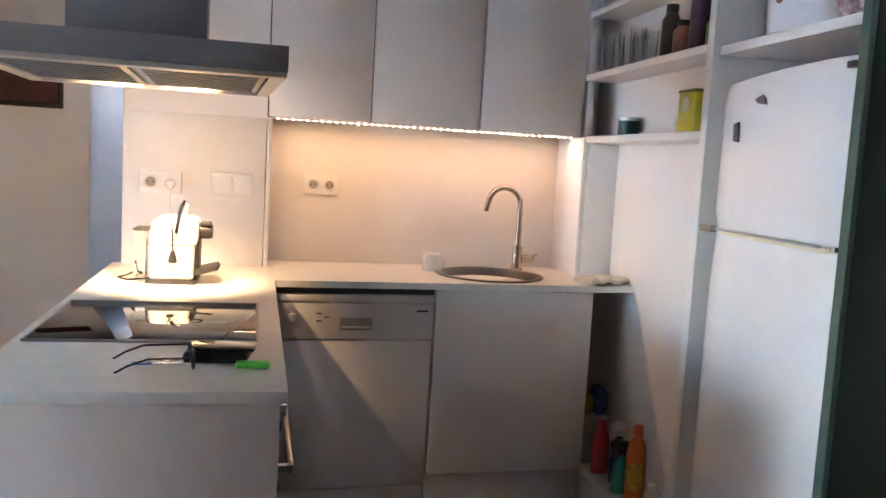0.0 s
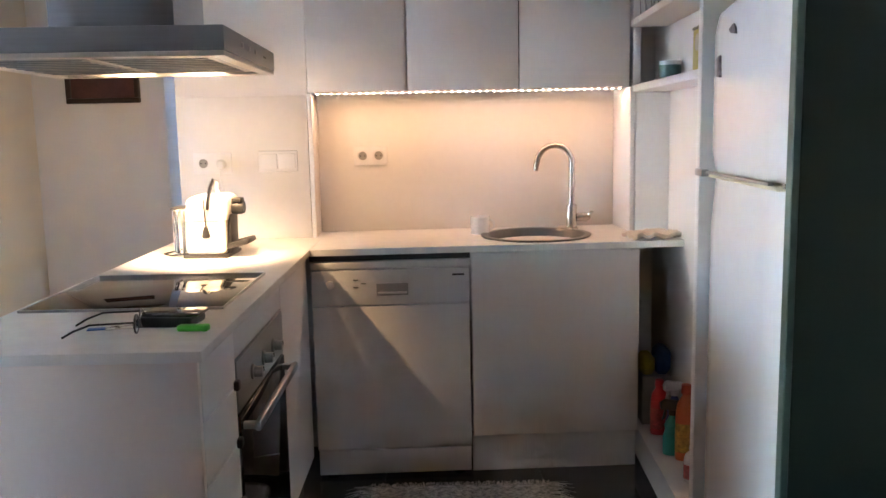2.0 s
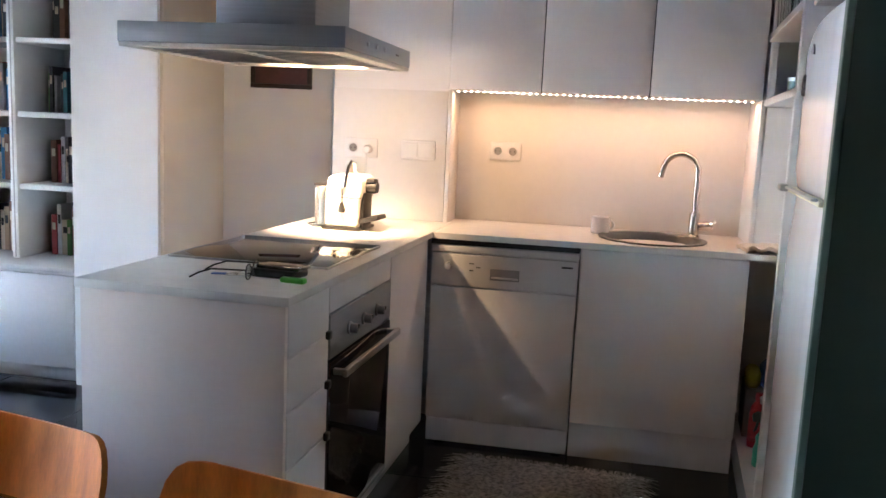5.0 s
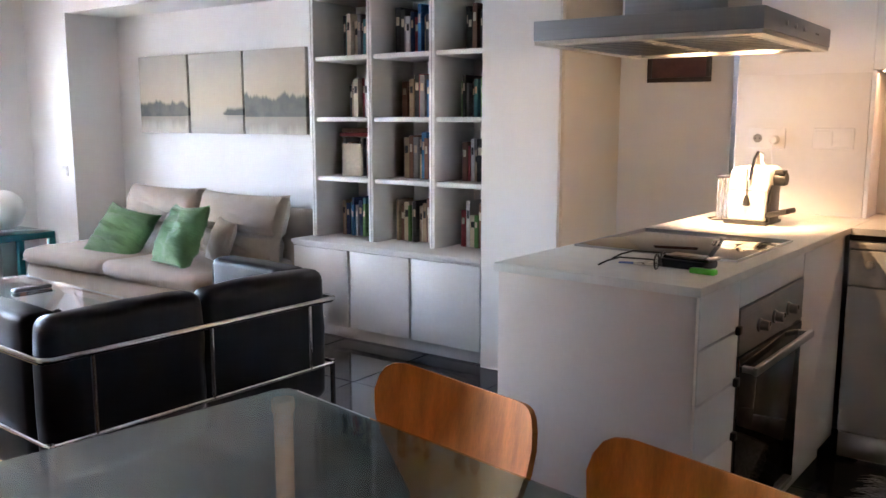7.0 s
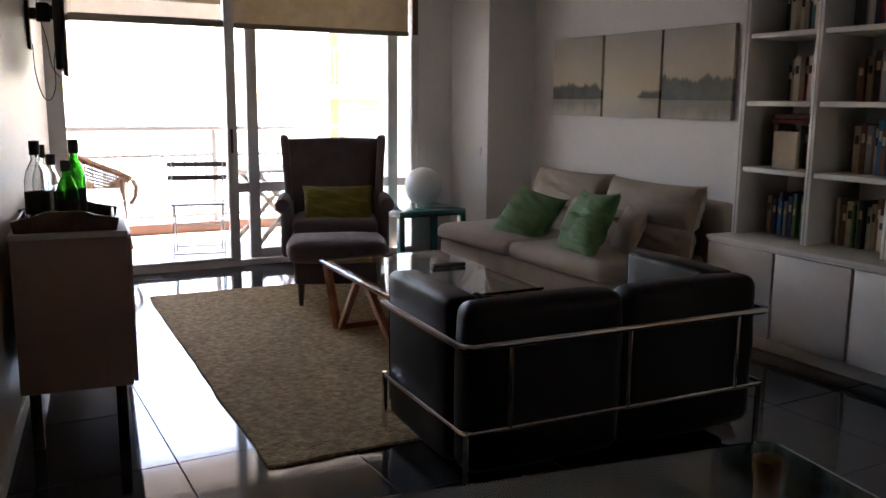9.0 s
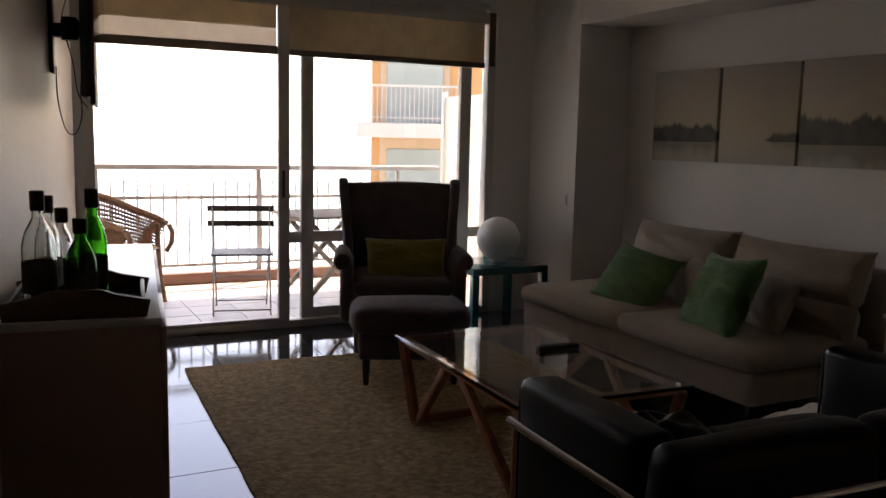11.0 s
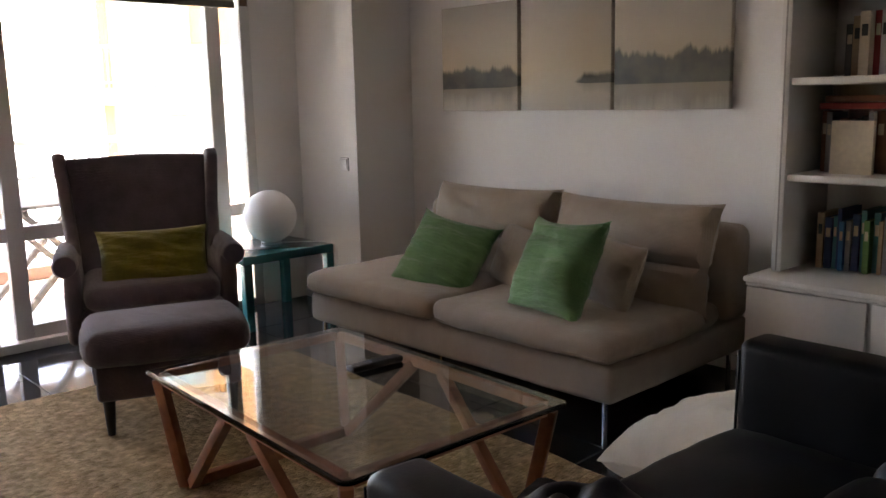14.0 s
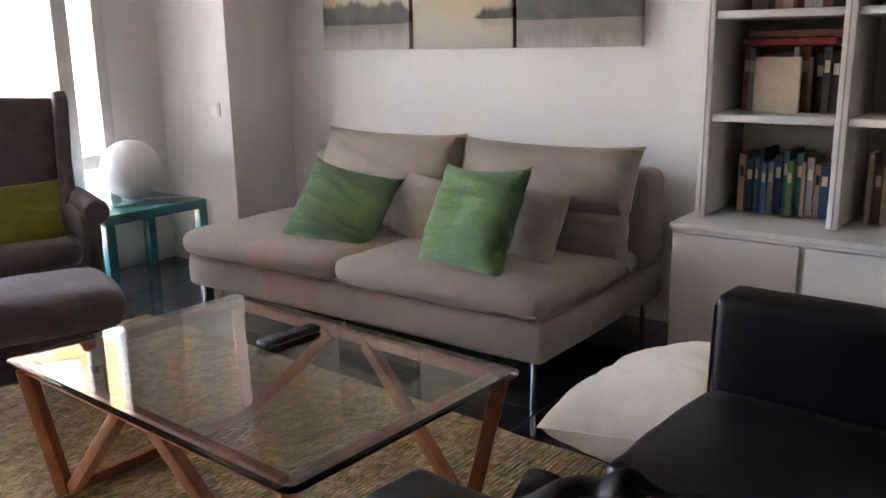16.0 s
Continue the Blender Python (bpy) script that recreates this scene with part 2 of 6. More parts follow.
def sisal(name):
    """Thick braided rows, tan and brown."""
    m = surf(name, (0.82, 0.61, 0.35), 0.95, 0, 0.25, 30, 0.0, 400, (1, 1, 1), (0.62, 0.44, 0.23), spec=0.1, sheen=0.2)
    m.node_tree.nodes["Principled BSDF"].inputs["Sheen Tint"].default_value = (0.9, 0.62, 0.32, 1)
    n, l = m.node_tree.nodes, m.node_tree.links
    co = n.new("ShaderNodeTexCoord")
    w = n.new("ShaderNodeTexWave")
    w.bands_direction = 'X'
    w.inputs["Scale"].default_value, w.inputs["Distortion"].default_value, w.inputs["Detail"].default_value = 21.0, 2.6, 4
    w.inputs["Detail Scale"].default_value = 3.0
    l.new(co.outputs["Object"], w.inputs["Vector"])
    mp = n.new("ShaderNodeMapping")
    mp.inputs[3].default_value = (67, 42, 40)
    l.new(co.outputs["Object"], mp.inputs[0])
    v = n.new("ShaderNodeTexVoronoi")
    v.inputs["Scale"].default_value = 1.0
    l.new(mp.outputs[0], v.inputs["Vector"])
    mul = n.new("ShaderNodeMath")
    mul.operation = 'SUBTRACT'
    l.new(w.outputs["Fac"], mul.inputs[0])
    l.new(v.outputs["Distance"], mul.inputs[1])
    bp = n.new("ShaderNodeBump")
    bp.inputs["Strength"].default_value, bp.inputs["Distance"].default_value = 1.0, 0.015
    l.new(mul.outputs[0], bp.inputs["Height"])
    b = n["Principled BSDF"]
    l.new(bp.outputs[0], b.inputs["Normal"])
    old = b.inputs["Base Color"].links[0].from_socket
    mix = n.new("ShaderNodeMixRGB")
    mix.blend_type = 'MULTIPLY'
    mix.inputs[0].default_value = 0.7
    ramp = n.new("ShaderNodeValToRGB")
    ramp.color_ramp.elements[0].color, ramp.color_ramp.elements[1].color = (0.35, 0.3, 0.26, 1), (1, 1, 1, 1)
    l.new(v.outputs["Color"], ramp.inputs[0])
    l.new(old, mix.inputs[1])
    l.new(ramp.outputs[0], mix.inputs[2])
    l.new(mix.outputs[0], b.inputs["Base Color"])
    return m


def painting(name, shift, spans):
    """A pale misty lake at dawn with dark treed shores; spans: (centre, half width, height) of the shores."""
    m = bpy.data.materials.new(name)
    m.use_nodes = True
    n, l = m.node_tree.nodes, m.node_tree.links
    b = n["Principled BSDF"]
    b.inputs["Roughness"].default_value = 0.7
    co, sep = n.new("ShaderNodeTexCoord"), n.new("ShaderNodeSeparateXYZ")
    l.new(co.outputs["Object"], sep.inputs[0])

    def calc(op, a, c=None, d=None):
        q = n.new("ShaderNodeMath")
        q.operation = op
        for i, v in enumerate((a, c, d)):
            if v is None:
                continue
            if isinstance(v, (int, float)):
                q.inputs[i].default_value = v
            else:
                l.new(v, q.inputs[i])
        return q.outputs[0]

    x = calc('ADD', sep.outputs[0], shift)
    z = sep.outputs[2]
    combine = n.new("ShaderNodeCombineXYZ")
    l.new(x, combine.inputs[0])
    jag, soft = n.new("ShaderNodeTexNoise"), n.new("ShaderNodeTexNoise")
    jag.inputs["Scale"].default_value, jag.inputs["Detail"].default_value = 7, 10
    jag.inputs["Roughness"].default_value = 0.7
    soft.inputs["Scale"].default_value, soft.inputs["Detail"].default_value = 9, 5
    l.new(combine.outputs[0], jag.inputs["Vector"])
    l.new(co.outputs["Object"], soft.inputs["Vector"])
    shore = None
    for c0, half, high in spans:
        d = calc('ABSOLUTE', calc('SUBTRACT', x, c0))
        edge = calc('MINIMUM', calc('MAXIMUM', calc('DIVIDE', calc('SUBTRACT', half, d), half * 0.22), 0.0), 1.0)
        h = calc('MULTIPLY', edge, high)
        shore = h if shore is None else calc('MAXIMUM', shore, h)
    top = calc('MULTIPLY', shore, calc('ADD', calc('MULTIPLY', jag.outputs["Fac"], 1.7), -0.05))
    water = -0.15
    above = calc('SUBTRACT', z, water)
    tree = calc('MULTIPLY', calc('MINIMUM', calc('MAXIMUM', calc('DIVIDE', calc('SUBTRACT', top, above), 0.025), 0.0), 1.0), calc('GREATER_THAN', above, calc('MULTIPLY', shore, -0.12)))
    mirror = calc('MULTIPLY', calc('LESS_THAN', above, 0.0), calc('MULTIPLY', calc('MINIMUM', calc('MAXIMUM', calc('DIVIDE', calc('ADD', above, calc('MULTIPLY', top, 1.1)), 0.07), 0.0), 1.0), 0.5))
    fac = calc('MULTIPLY', calc('MAXIMUM', tree, mirror), calc('ADD', calc('MULTIPLY', soft.outputs["Fac"], 0.5), 0.68))
    skyr = n.new("ShaderNodeValToRGB")
    e = skyr.color_ramp.elements
    e[0].color, e[1].color = (0.42, 0.4, 0.37, 1), (0.4, 0.37, 0.33, 1)
    mid = e.new(0.45)
    mid.color = (0.52, 0.43, 0.3, 1)
    low = e.new(0.3)
    low.color = (0.5, 0.44, 0.34, 1)
    rng = n.new("ShaderNodeMapRange")
    rng.inputs[1].default_value, rng.inputs[2].default_value = -0.3, 0.3
    l.new(calc('ADD', z, calc('MULTIPLY', soft.outputs["Fac"], 0.1)), rng.inputs[0])
    l.new(rng.outputs[0], skyr.inputs[0])
    mix = n.new("ShaderNodeMixRGB")
    mix.inputs[2].default_value = (0.06, 0.07, 0.066, 1)
    l.new(fac, mix.inputs[0])
    l.new(skyr.outputs[0], mix.inputs[1])
    l.new(mix.outputs[0], b.inputs["Base Color"])
    bp = n.new("ShaderNodeBump")
    bp.inputs["Strength"].default_value, bp.inputs["Distance"].default_value = 0.15, 0.004
    l.new(soft.outputs["Fac"], bp.inputs["Height"])
    l.new(bp.outputs[0], b.inputs["Normal"])
    return m


# ---- mesh helpers ----


def bx(x0, x1, y0, y1, z0, z1, bevel=0.003, seg=2):
    """A box with rounded edges."""
    bm = bmesh.new()
    bmesh.ops.create_cube(bm, size=1)
    lo, hi = Vector((min(x0, x1), min(y0, y1), min(z0, z1))), Vector((max(x0, x1), max(y0, y1), max(z0, z1)))
    for v in bm.verts:
        v.co = Vector([lo[i] + (v.co[i] + 0.5) * (hi[i] - lo[i]) for i in range(3)])
    if bevel:
        bevel = min(bevel, 0.45 * min(hi - lo))
        bmesh.ops.bevel(bm, geom=bm.edges[:], offset=bevel, segments=seg, profile=0.5, affect='EDGES')
    return bm


def join(*bms):
    out = bmesh.new()
    for b in bms:
        me = bpy.data.meshes.new("tmp")
        b.to_mesh(me)
        out.from_mesh(me)
        bpy.data.meshes.remove(me)
        b.free()
    return out


def moved(bm, m):
    bm.transform(m)
    return bm


def prism(points, axis, a, b, bevel=0.004, seg=2):
    """A closed outline in the two other axes, drawn out along axis from a to b."""
    bm = bmesh.new()
    order = {'x': (1, 2, 0), 'y': (0, 2, 1), 'z': (0, 1, 2)}[axis]
    rings = []
    for w in (a, b):
        ring = []
        for p in points:
            c = [0, 0, 0]
            c[order[0]], c[order[1]], c[order[2]] = p[0], p[1], w
            ring.append(bm.verts.new(c))
        rings.append(ring)
    n = len(points)
    bm.faces.new(rings[0])
    bm.faces.new(rings[1][::-1])
    for i in range(n):
        bm.faces.new((rings[0][i], rings[1][i], rings[1][(i + 1) % n], rings[0][(i + 1) % n]))
    bmesh.ops.recalc_face_normals(bm, faces=bm.faces[:])
    if bevel:
        bmesh.ops.bevel(bm, geom=bm.edges[:], offset=bevel, segments=seg, profile=0.5, affect='EDGES')
    return bm


def lathe(profile, n=24, cap=True):
    """(radius, height) pairs turned about z."""
    bm = bmesh.new()
    rings = [[bm.verts.new((r * math.cos(2 * math.pi * i / n), r * math.sin(2 * math.pi * i / n), z)) for i in range(n)] for r, z in profile]
    for a, b in zip(rings, rings[1:]):
        for i in range(n):
            bm.faces.new((a[i], a[(i + 1) % n], b[(i + 1) % n], b[i]))
    if cap:
        bm.faces.new(rings[0][::-1])
        bm.faces.new(rings[-1])
    bmesh.ops.recalc_face_normals(bm, faces=bm.faces[:])
    return bm


def tube(points, r, n=8, r_end=None):
    """A round bar along points."""
    bm = bmesh.new()
    pts = [Vector(p) for p in points]
    rings = []
    side = None
    for i, p in enumerate(pts):
        d = (pts[min(i + 1, len(pts) - 1)] - pts[max(i - 1, 0)]).normalized()
        if side is None:
            side = d.orthogonal().normalized()
        side = (side - d * side.dot(d)).normalized()
        up = d.cross(side)
        rad = r if r_end is None else r + (r_end - r) * i / (len(pts) - 1)
        rings.append([bm.verts.new(p + (side * math.cos(2 * math.pi * k / n) + up * math.sin(2 * math.pi * k / n)) * rad) for k in range(n)])
    for a, b in zip(rings, rings[1:]):
        for k in range(n):
            bm.faces.new((a[k], a[(k + 1) % n], b[(k + 1) % n], b[k]))
    bm.faces.new(rings[0][::-1])
    bm.faces.new(rings[-1])
    bmesh.ops.recalc_face_normals(bm, faces=bm.faces[:])
    return bm


def beam(p, q, w, h, bevel=0.004):
    """A square bar from p to q."""
    p, q = Vector(p), Vector(q)
    bm = bx(-w / 2, w / 2, -h / 2, h / 2, 0, (q - p).length, bevel)
    return moved(bm, Matrix.Translation(p) @ (q - p).to_track_quat('Z', 'X').to_matrix().to_4x4())


def arc(cx, cz, r, a0, a1, n=10):
    return [(cx + r * math.cos(radians(a0 + (a1 - a0) * i / n)), cz + r * math.sin(radians(a0 + (a1 - a0) * i / n))) for i in range(n + 1)]


def rounded_plate(x0, x1, y0, y1, z0, z1, r, chamfer):
    """A glass plate with round corners and a ground chamfer along its upper edge."""
    def ring(inset, z):
        out = []
        for cx, cy, a0 in ((x1 - r, y1 - r, 0), (x0 + r, y1 - r, 90), (x0 + r, y0 + r, 180), (x1 - r, y0 + r, 270)):
            out += [(p, q, z) for p, q in arc(cx, cy, r - inset, a0, a0 + 90, 6)]
        return out
    bm = bmesh.new()
    rings = [[bm.verts.new(p) for p in ring(i, z)] for i, z in ((0, z0), (0, z1 - chamfer * 0.35), (chamfer, z1))]
    n = len(rings[0])
    for p, q in zip(rings, rings[1:]):
        for i in range(n):
            bm.faces.new((p[i], p[(i + 1) % n], q[(i + 1) % n], q[i]))
    bm.faces.new(rings[0][::-1])
    bm.faces.new(rings[-1])
    bmesh.ops.recalc_face_normals(bm, faces=bm.faces[:])
    return bm


def pillow(w, h, t, n=20, seed=1, pinch=0.06, wrinkle=0.006, full=0.45, fold=None):
    """A stuffed cushion standing in the x-z plane, centred, with pulled-in sides and creases."""
    bm = bmesh.new()
    off = Vector((seed * 3.7, seed * 1.3, seed * 2.1))
    sides = []
    for s in (1, -1):
        grid = []
        for i in range(n + 1):
            row = []
            for j in range(n + 1):
                u, v = 2 * i / n - 1, 2 * j / n - 1
                k = 1 - pinch * (1 - u * u) * abs(v) ** 3 - 0.0
                q = 1 - pinch * (1 - v * v) * abs(u) ** 3
                x, z = u * w / 2 * q, v * h / 2 * k
                fat = max(0.0, (1 - abs(u) ** 2.6) * (1 - abs(v) ** 2.6)) ** full
                y = s * t / 2 * fat
                if fold is not None:
                    y *= 1 - 0.6 * math.exp(-((v - fold) / 0.09) ** 2)
                c = Vector((x, y, z))
                y += s * wrinkle * fat * (0.7 * noise.noise(c * 6 + off) + 0.9 * noise.noise(Vector((x * 5, s * 2.0, z * 24 + x * 4)) + off) + 0.1 * noise.noise(Vector((x * 22, s, z * 9)) + off) + 0.5 * noise.noise(Vector((x * 9, s, z * 52 + x * 13)) + off))
                ear = 1 + 0.6 * pinch * (abs(u) * abs(v)) ** 5
                x, z = x * ear, z * ear
                edge = i in (0, n) or j in (0, n)
                if s == -1 and edge:
                    row.append(sides[0][i][j])
                else:
                    row.append(bm.verts.new((x, 0 if edge else y, z)))
            grid.append(row)
        sides.append(grid)
        for i in range(n):
            for j in range(n):
                f = [grid[i][j], grid[i + 1][j], grid[i + 1][j + 1], grid[i][j + 1]]
                bm.faces.new(f if s < 0 else f[::-1])
    bmesh.ops.recalc_face_normals(bm, faces=bm.faces[:])
    return bm


def soft_box(x0, x1, y0, y1, z0, z1, r=0.05, puff=0.02, cuts=8, seed=1, wrinkle=0.004):
    """An upholstered block: rounded edges, swollen faces, faint creases."""
    bm = bx(x0, x1, y0, y1, z0, z1, r, 4)
    bmesh.ops.subdivide_edges(bm, edges=[e for e in bm.edges if e.calc_length() > 0.12], cuts=cuts, use_grid_fill=True)
    c = Vector(((x0 + x1) / 2, (y0 + y1) / 2, (z0 + z1) / 2))
    h = Vector((abs(x1 - x0) / 2, abs(y1 - y0) / 2, abs(z1 - z0) / 2))
    bm.normal_update()
    moves = []
    for v in bm.verts:
        d = v.co - c
        u = [min(1, abs(d[i]) / h[i]) for i in range(3)]
        s = sorted(u)
        amount = puff * (1 - s[0] ** 2) * (1 - s[1] ** 2)
        amount += wrinkle * noise.noise(v.co * 9 + Vector((seed, seed * 2, 0)))
        moves.append((v, v.normal * amount))
    for v, m in moves:
        v.co += m
    return bm


def mesh_object(name, bm, material, smooth=True):
    me = bpy.data.meshes.new(name)
    bm.to_mesh(me)
    bm.free()
    if smooth:
        me.shade_smooth()
        me.set_sharp_from_angle(angle=radians(38))
    for mt in (material if isinstance(material, (list, tuple)) else [material]):
        me.materials.append(mt)
    return new(name, me)


def part(name, bm, material, parent=None, label="", smooth=True):
    ob = mesh_object(name, bm, material, smooth)
    if parent is not None:
        ob.parent = parent
    if label:
        ob["label"] = label
    return ob


def same(name, mesh_ob, parent, m):
    """Another part on the same mesh."""
    ob = new(name, mesh_ob.data)
    ob.parent = parent
    ob.matrix_basis = m
    return ob


def thing(name, m, label, category, group="", kind=""):
    ob = new(name)
    ob.empty_display_size = 0.1
    ob.matrix_basis = m
    return tagged(ob, label, category, group, kind)


def solid(name, bm, material, label, category, group="", kind="", m=None, smooth=True):
    ob = mesh_object(name, bm, material, smooth)
    if m is not None:
        ob.matrix_basis = m
    return tagged(ob, label, category, group, kind)


def wall(name, label, material=None, *boxes, m=None):
    return solid(name, join(*[bx(*b, 0.002, 1) for b in boxes]), material or WALL, label, "wall", kind="structure", m=m)


def screen_off_shadow(ob):
    ob.visible_shadow = False
    return ob

# ---- the room's shell ----
LW = pose(-5.89, 0.22, 0, rz=-7.8)      # along the long side wall, x towards the dining end, y into the room
RW = pose(1.495, 1.6, 0, rz=-4.44)      # along the fridge side, y towards the kitchen, x outwards
IS = pose(0.284, 1.614, 0, rz=-2.5)     # the island's corner, x negative to its far side, y towards the kitchen wall
H = 2.5                                 # ceiling height

wall("wall_south", "long satin cream painted wall behind the sideboard", WALLSATIN, (0, 9.2, -0.2, 0, 0, H), m=LW)
wall("wall_picture", "white painted wall behind the beige sofa", None, (-5.3, -2.76, 3.84, 4.0, 0, H))
wall("wall_pillar_window", "white painted pillar beside the window", None, (-5.89, -5.3, 3.4, 4.0, 0, H))
wall("wall_header", "white lowered beam over the sofa recess", None, (-5.3, -2.76, 3.4, 3.84, 2.085, H))
wall("wall_column", "white column between bookcase and recess", None, (-1.42, -0.985, 3.28, 3.93, 0, H))
wall("wall_behind_bookcase", "plain wall behind the bookcase", None, (-2.76, -1.42, 3.84, 4.0, 0, H))
wall("wall_recess", "white wall of the recess with a small frame", None, (-1.42, -0.375, 3.93, 4.1, 0, H))
wall("wall_kitchen_pillar", "white pillar at the end of the island", None, (-0.19, 0.332, 3.4, 4.1, 0, H))
wall("wall_kitchen", "kitchen back wall", None, (0.332, 2.3, 3.6, 3.8, 0, H))
wall("wall_kitchen_soffit", "white soffit above the wall cabinets", None, (0.332, 1.64, 3.36, 3.6, 2.075, H))
wall("wall_hall", "pale wall of the passage behind the kitchen", None, (-0.9, 0.4, 5.2, 5.3, 0, 2.0), (-0.9, 0.4, 5.2, 5.3, 2.2, H), (-0.9, -0.05, 5.2, 5.3, 2.0, 2.2), (-0.5, -0.375, 4.1, 5.2, 0, H), (0.3, 0.4, 4.1, 5.2, 0, H))
wall("wall_window_side", "white wall beside the window frame", None, (-6.05, -5.89, 3.08, 4.0, 0, H))
wall("wall_window_head", "white lintel above the window", None, (-6.05, -5.89, 0.1, 3.08, 2.2, H))
wall("wall_east", "plain cream wall closing the dining end", WALLSATIN, (2.75, 2.9, -1.3, 3.9, 0, H))
wall("wall_fridge_recess", "white wall behind the open shelves", None, (0.15, 0.42, 0.70, 2.3, 0, H), (0.62, 0.75, 0.02, 0.70, 0, H), m=RW)
solid("ceiling", bx(-6.05, 2.9, -1.5, 5.3, H, H + 0.12, 0), CEIL, "plain white painted ceiling", "ceiling", kind="structure")

# dark green partition at the end of the fridge bay
gp = thing("wall_green_partition", RW, "dark green painted partition beside the fridge", "wall", kind="structure")
part("panel", bx(0.004, 1.3, -0.035, -0.005, 0, H, 0.002, 1), GREENPAINT, gp)
# same green paint, lightened because window light falls on this edge
part("edge_strip", bx(-0.012, 0.0035, -0.036, -0.004, 0, H, 0.002, 1), GREENLIT, gp, "partition edge lightened to stand for window light")

# floor: dark slate tiles with sunken joints
floor = solid("floor", bx(-6.05, 2.9, -1.5, 5.3, -0.14, -0.003, 0), GROUT, "dark slate tiled floor with thin grey joints", "floor", kind="structure")

# baseboards
trim = thing("baseboard", Matrix.Identity(4), "low white painted skirting board", "baseboard", kind="structure")
part("skirting", moved(bx(0.02, 9.1, 0.0, 0.012, 0, 0.07, 0.003), LW), LACQUER, trim)
part("skirting", bx(-5.88, -5.3, 3.388, 3.4, 0, 0.07, 0.003), LACQUER, trim)
part("skirting", bx(-5.3, -2.79, 3.828, 3.84, 0, 0.07, 0.003), LACQUER, trim)

# recess beside the column: side panel creamier than it, with a dark lintel strip
solid("recess_side_panel", bx(-0.985, -0.967, 3.30, 3.928, 0, 2.0, 0.003), surf("cream_tint", (0.74, 0.66, 0.53), 0.6, 0, 0.05, 2, 0.05), "cream-toned side panel of the column recess", "panel", kind="structure")
solid("lintel_board", bx(-0.984, -0.4, 3.62, 3.928, 2.004, 2.05, 0.003), BROWNWOOD, "dark brown wooden board across the recess", "board")

# ---- window wall ----
X = -5.89
win = thing("window_1", Matrix.Identity(4), "grey aluminium sliding balcony window with raised blind", "window", kind="structure")


def frame_bar(y0, y1, z0, z1, dx=0.0, name="window_frame", d=0.05):
    return part(name, bx(X - d - dx, X - dx, y0, y1, z0, z1, 0.004), ALU, win)


frame_bar(0.22, 0.335, 0.0, 2.2)
frame_bar(3.015, 3.08, 0.0, 2.2, d=0.08)
frame_bar(0.22, 3.08, 0.0, 0.05, d=0.1)
frame_bar(0.22, 3.08, 2.12, 2.2, d=0.1)
frame_bar(1.456, 1.53, 0.05, 2.12, 0.0)
frame_bar(1.628, 1.713, 0.05, 2.12, 0.055)
frame_bar(2.825, 2.912, 0.05, 2.12, 0.055)
frame_bar(1.713, 2.825, 0.05, 0.12, 0.055)
frame_bar(1.713, 2.825, 0.57, 0.645, 0.055)
frame_bar(2.912, 3.015, 0.57, 0.645, 0.055)
frame_bar(1.53, 1.628, 0.57, 0.645, 0.055)
frame_bar(0.335, 1.456, 0.05, 0.075, 0.0)
for y0, y1, z0, z1 in ((1.713, 2.825, 0.12, 0.57), (1.713, 2.825, 0.645, 2.12), (2.912, 3.015, 0.645, 2.12), (1.53, 1.628, 0.645, 2.12)):
    pane = part("pane", bx(X - 0.085, X - 0.079, y0, y1, z0, z1, 0), PANE, win)
    screen_off_shadow(pane)
part("door_pull", bx(X, X + 0.012, 1.475, 1.495, 0.88, 1.06, 0.004), BLACKPL, win, "black pull on the sliding leaf")

blind = thing("roller_blind", Matrix.Identity(4), "cream roller blinds pulled down over the window top", "blind", kind="structure")
part("fabric", bx(X - 0.032, X - 0.029, 0.34, 1.45, 1.972, 2.2, 0), BLINDCLOTH, blind)
part("hem", bx(X - 0.032, X - 0.0295, 0.34, 1.45, 1.862, 1.9715, 0), HEMCLOTH, blind, "thin paler hem that lets more light through")
part("bottom_bar", bx(X - 0.045, X - 0.015, 0.335, 1.455, 1.808, 1.8615, 0.006), surf("blind_bar", (0.2, 0.18, 0.155), 0.6), blind, "dark bottom bar")
part("fabric", bx(X - 0.012, X - 0.009, 1.532, 2.985, 1.845, 2.2, 0), BLINDCLOTH, blind)
part("bottom_bar", bx(X - 0.02, X, 1.532, 2.99, 1.805, 1.8445, 0.006), bpy.data.materials["blind_bar"], blind, "dark bottom bar")
part("side_strip", bx(X - 0.006, X + 0.006, 3.02, 3.07, 1.82, 2.2, 0.003), BROWNWOOD, blind, "brown wooden side strip")
part("roller", moved(lathe([(0.03, 0), (0.03, 2.7)]), pose(X + 0.01, 0.3, 2.23, -90)), ALU, blind)

# ---- balcony ----
balcony = thing("balcony", Matrix.Identity(4), "tiled balcony with painted steel railing", "balcony", kind="structure")
part("slab", bx(-8.25, -5.99, -0.6, 3.8, -0.3, -0.034, 0.004), CONCRETE, balcony)
part("kerb", bx(-8.12, -7.98, -0.6, 3.8, -0.03, 0.07, 0.008), KERBRED, balcony, "red tiled kerb")
part("ceiling_slab", bx(-8.25, -6.05, -0.6, 3.8, 2.5, 2.7, 0.004), CONCRETE, balcony)
part("end_wall", bx(-8.2, -6.05, -0.75, -0.6, -0.3, 2.5, 0.004), CONCRETE, balcony)
rail = thing("balcony_railing", Matrix.Identity(4), "grey painted steel balcony railing with thin bars", "railing", kind="structure")
part("handrail", bx(-8.08, -8.02, -0.6, 3.7, 0.975, 1.02, 0.008), RAILPAINT, rail)
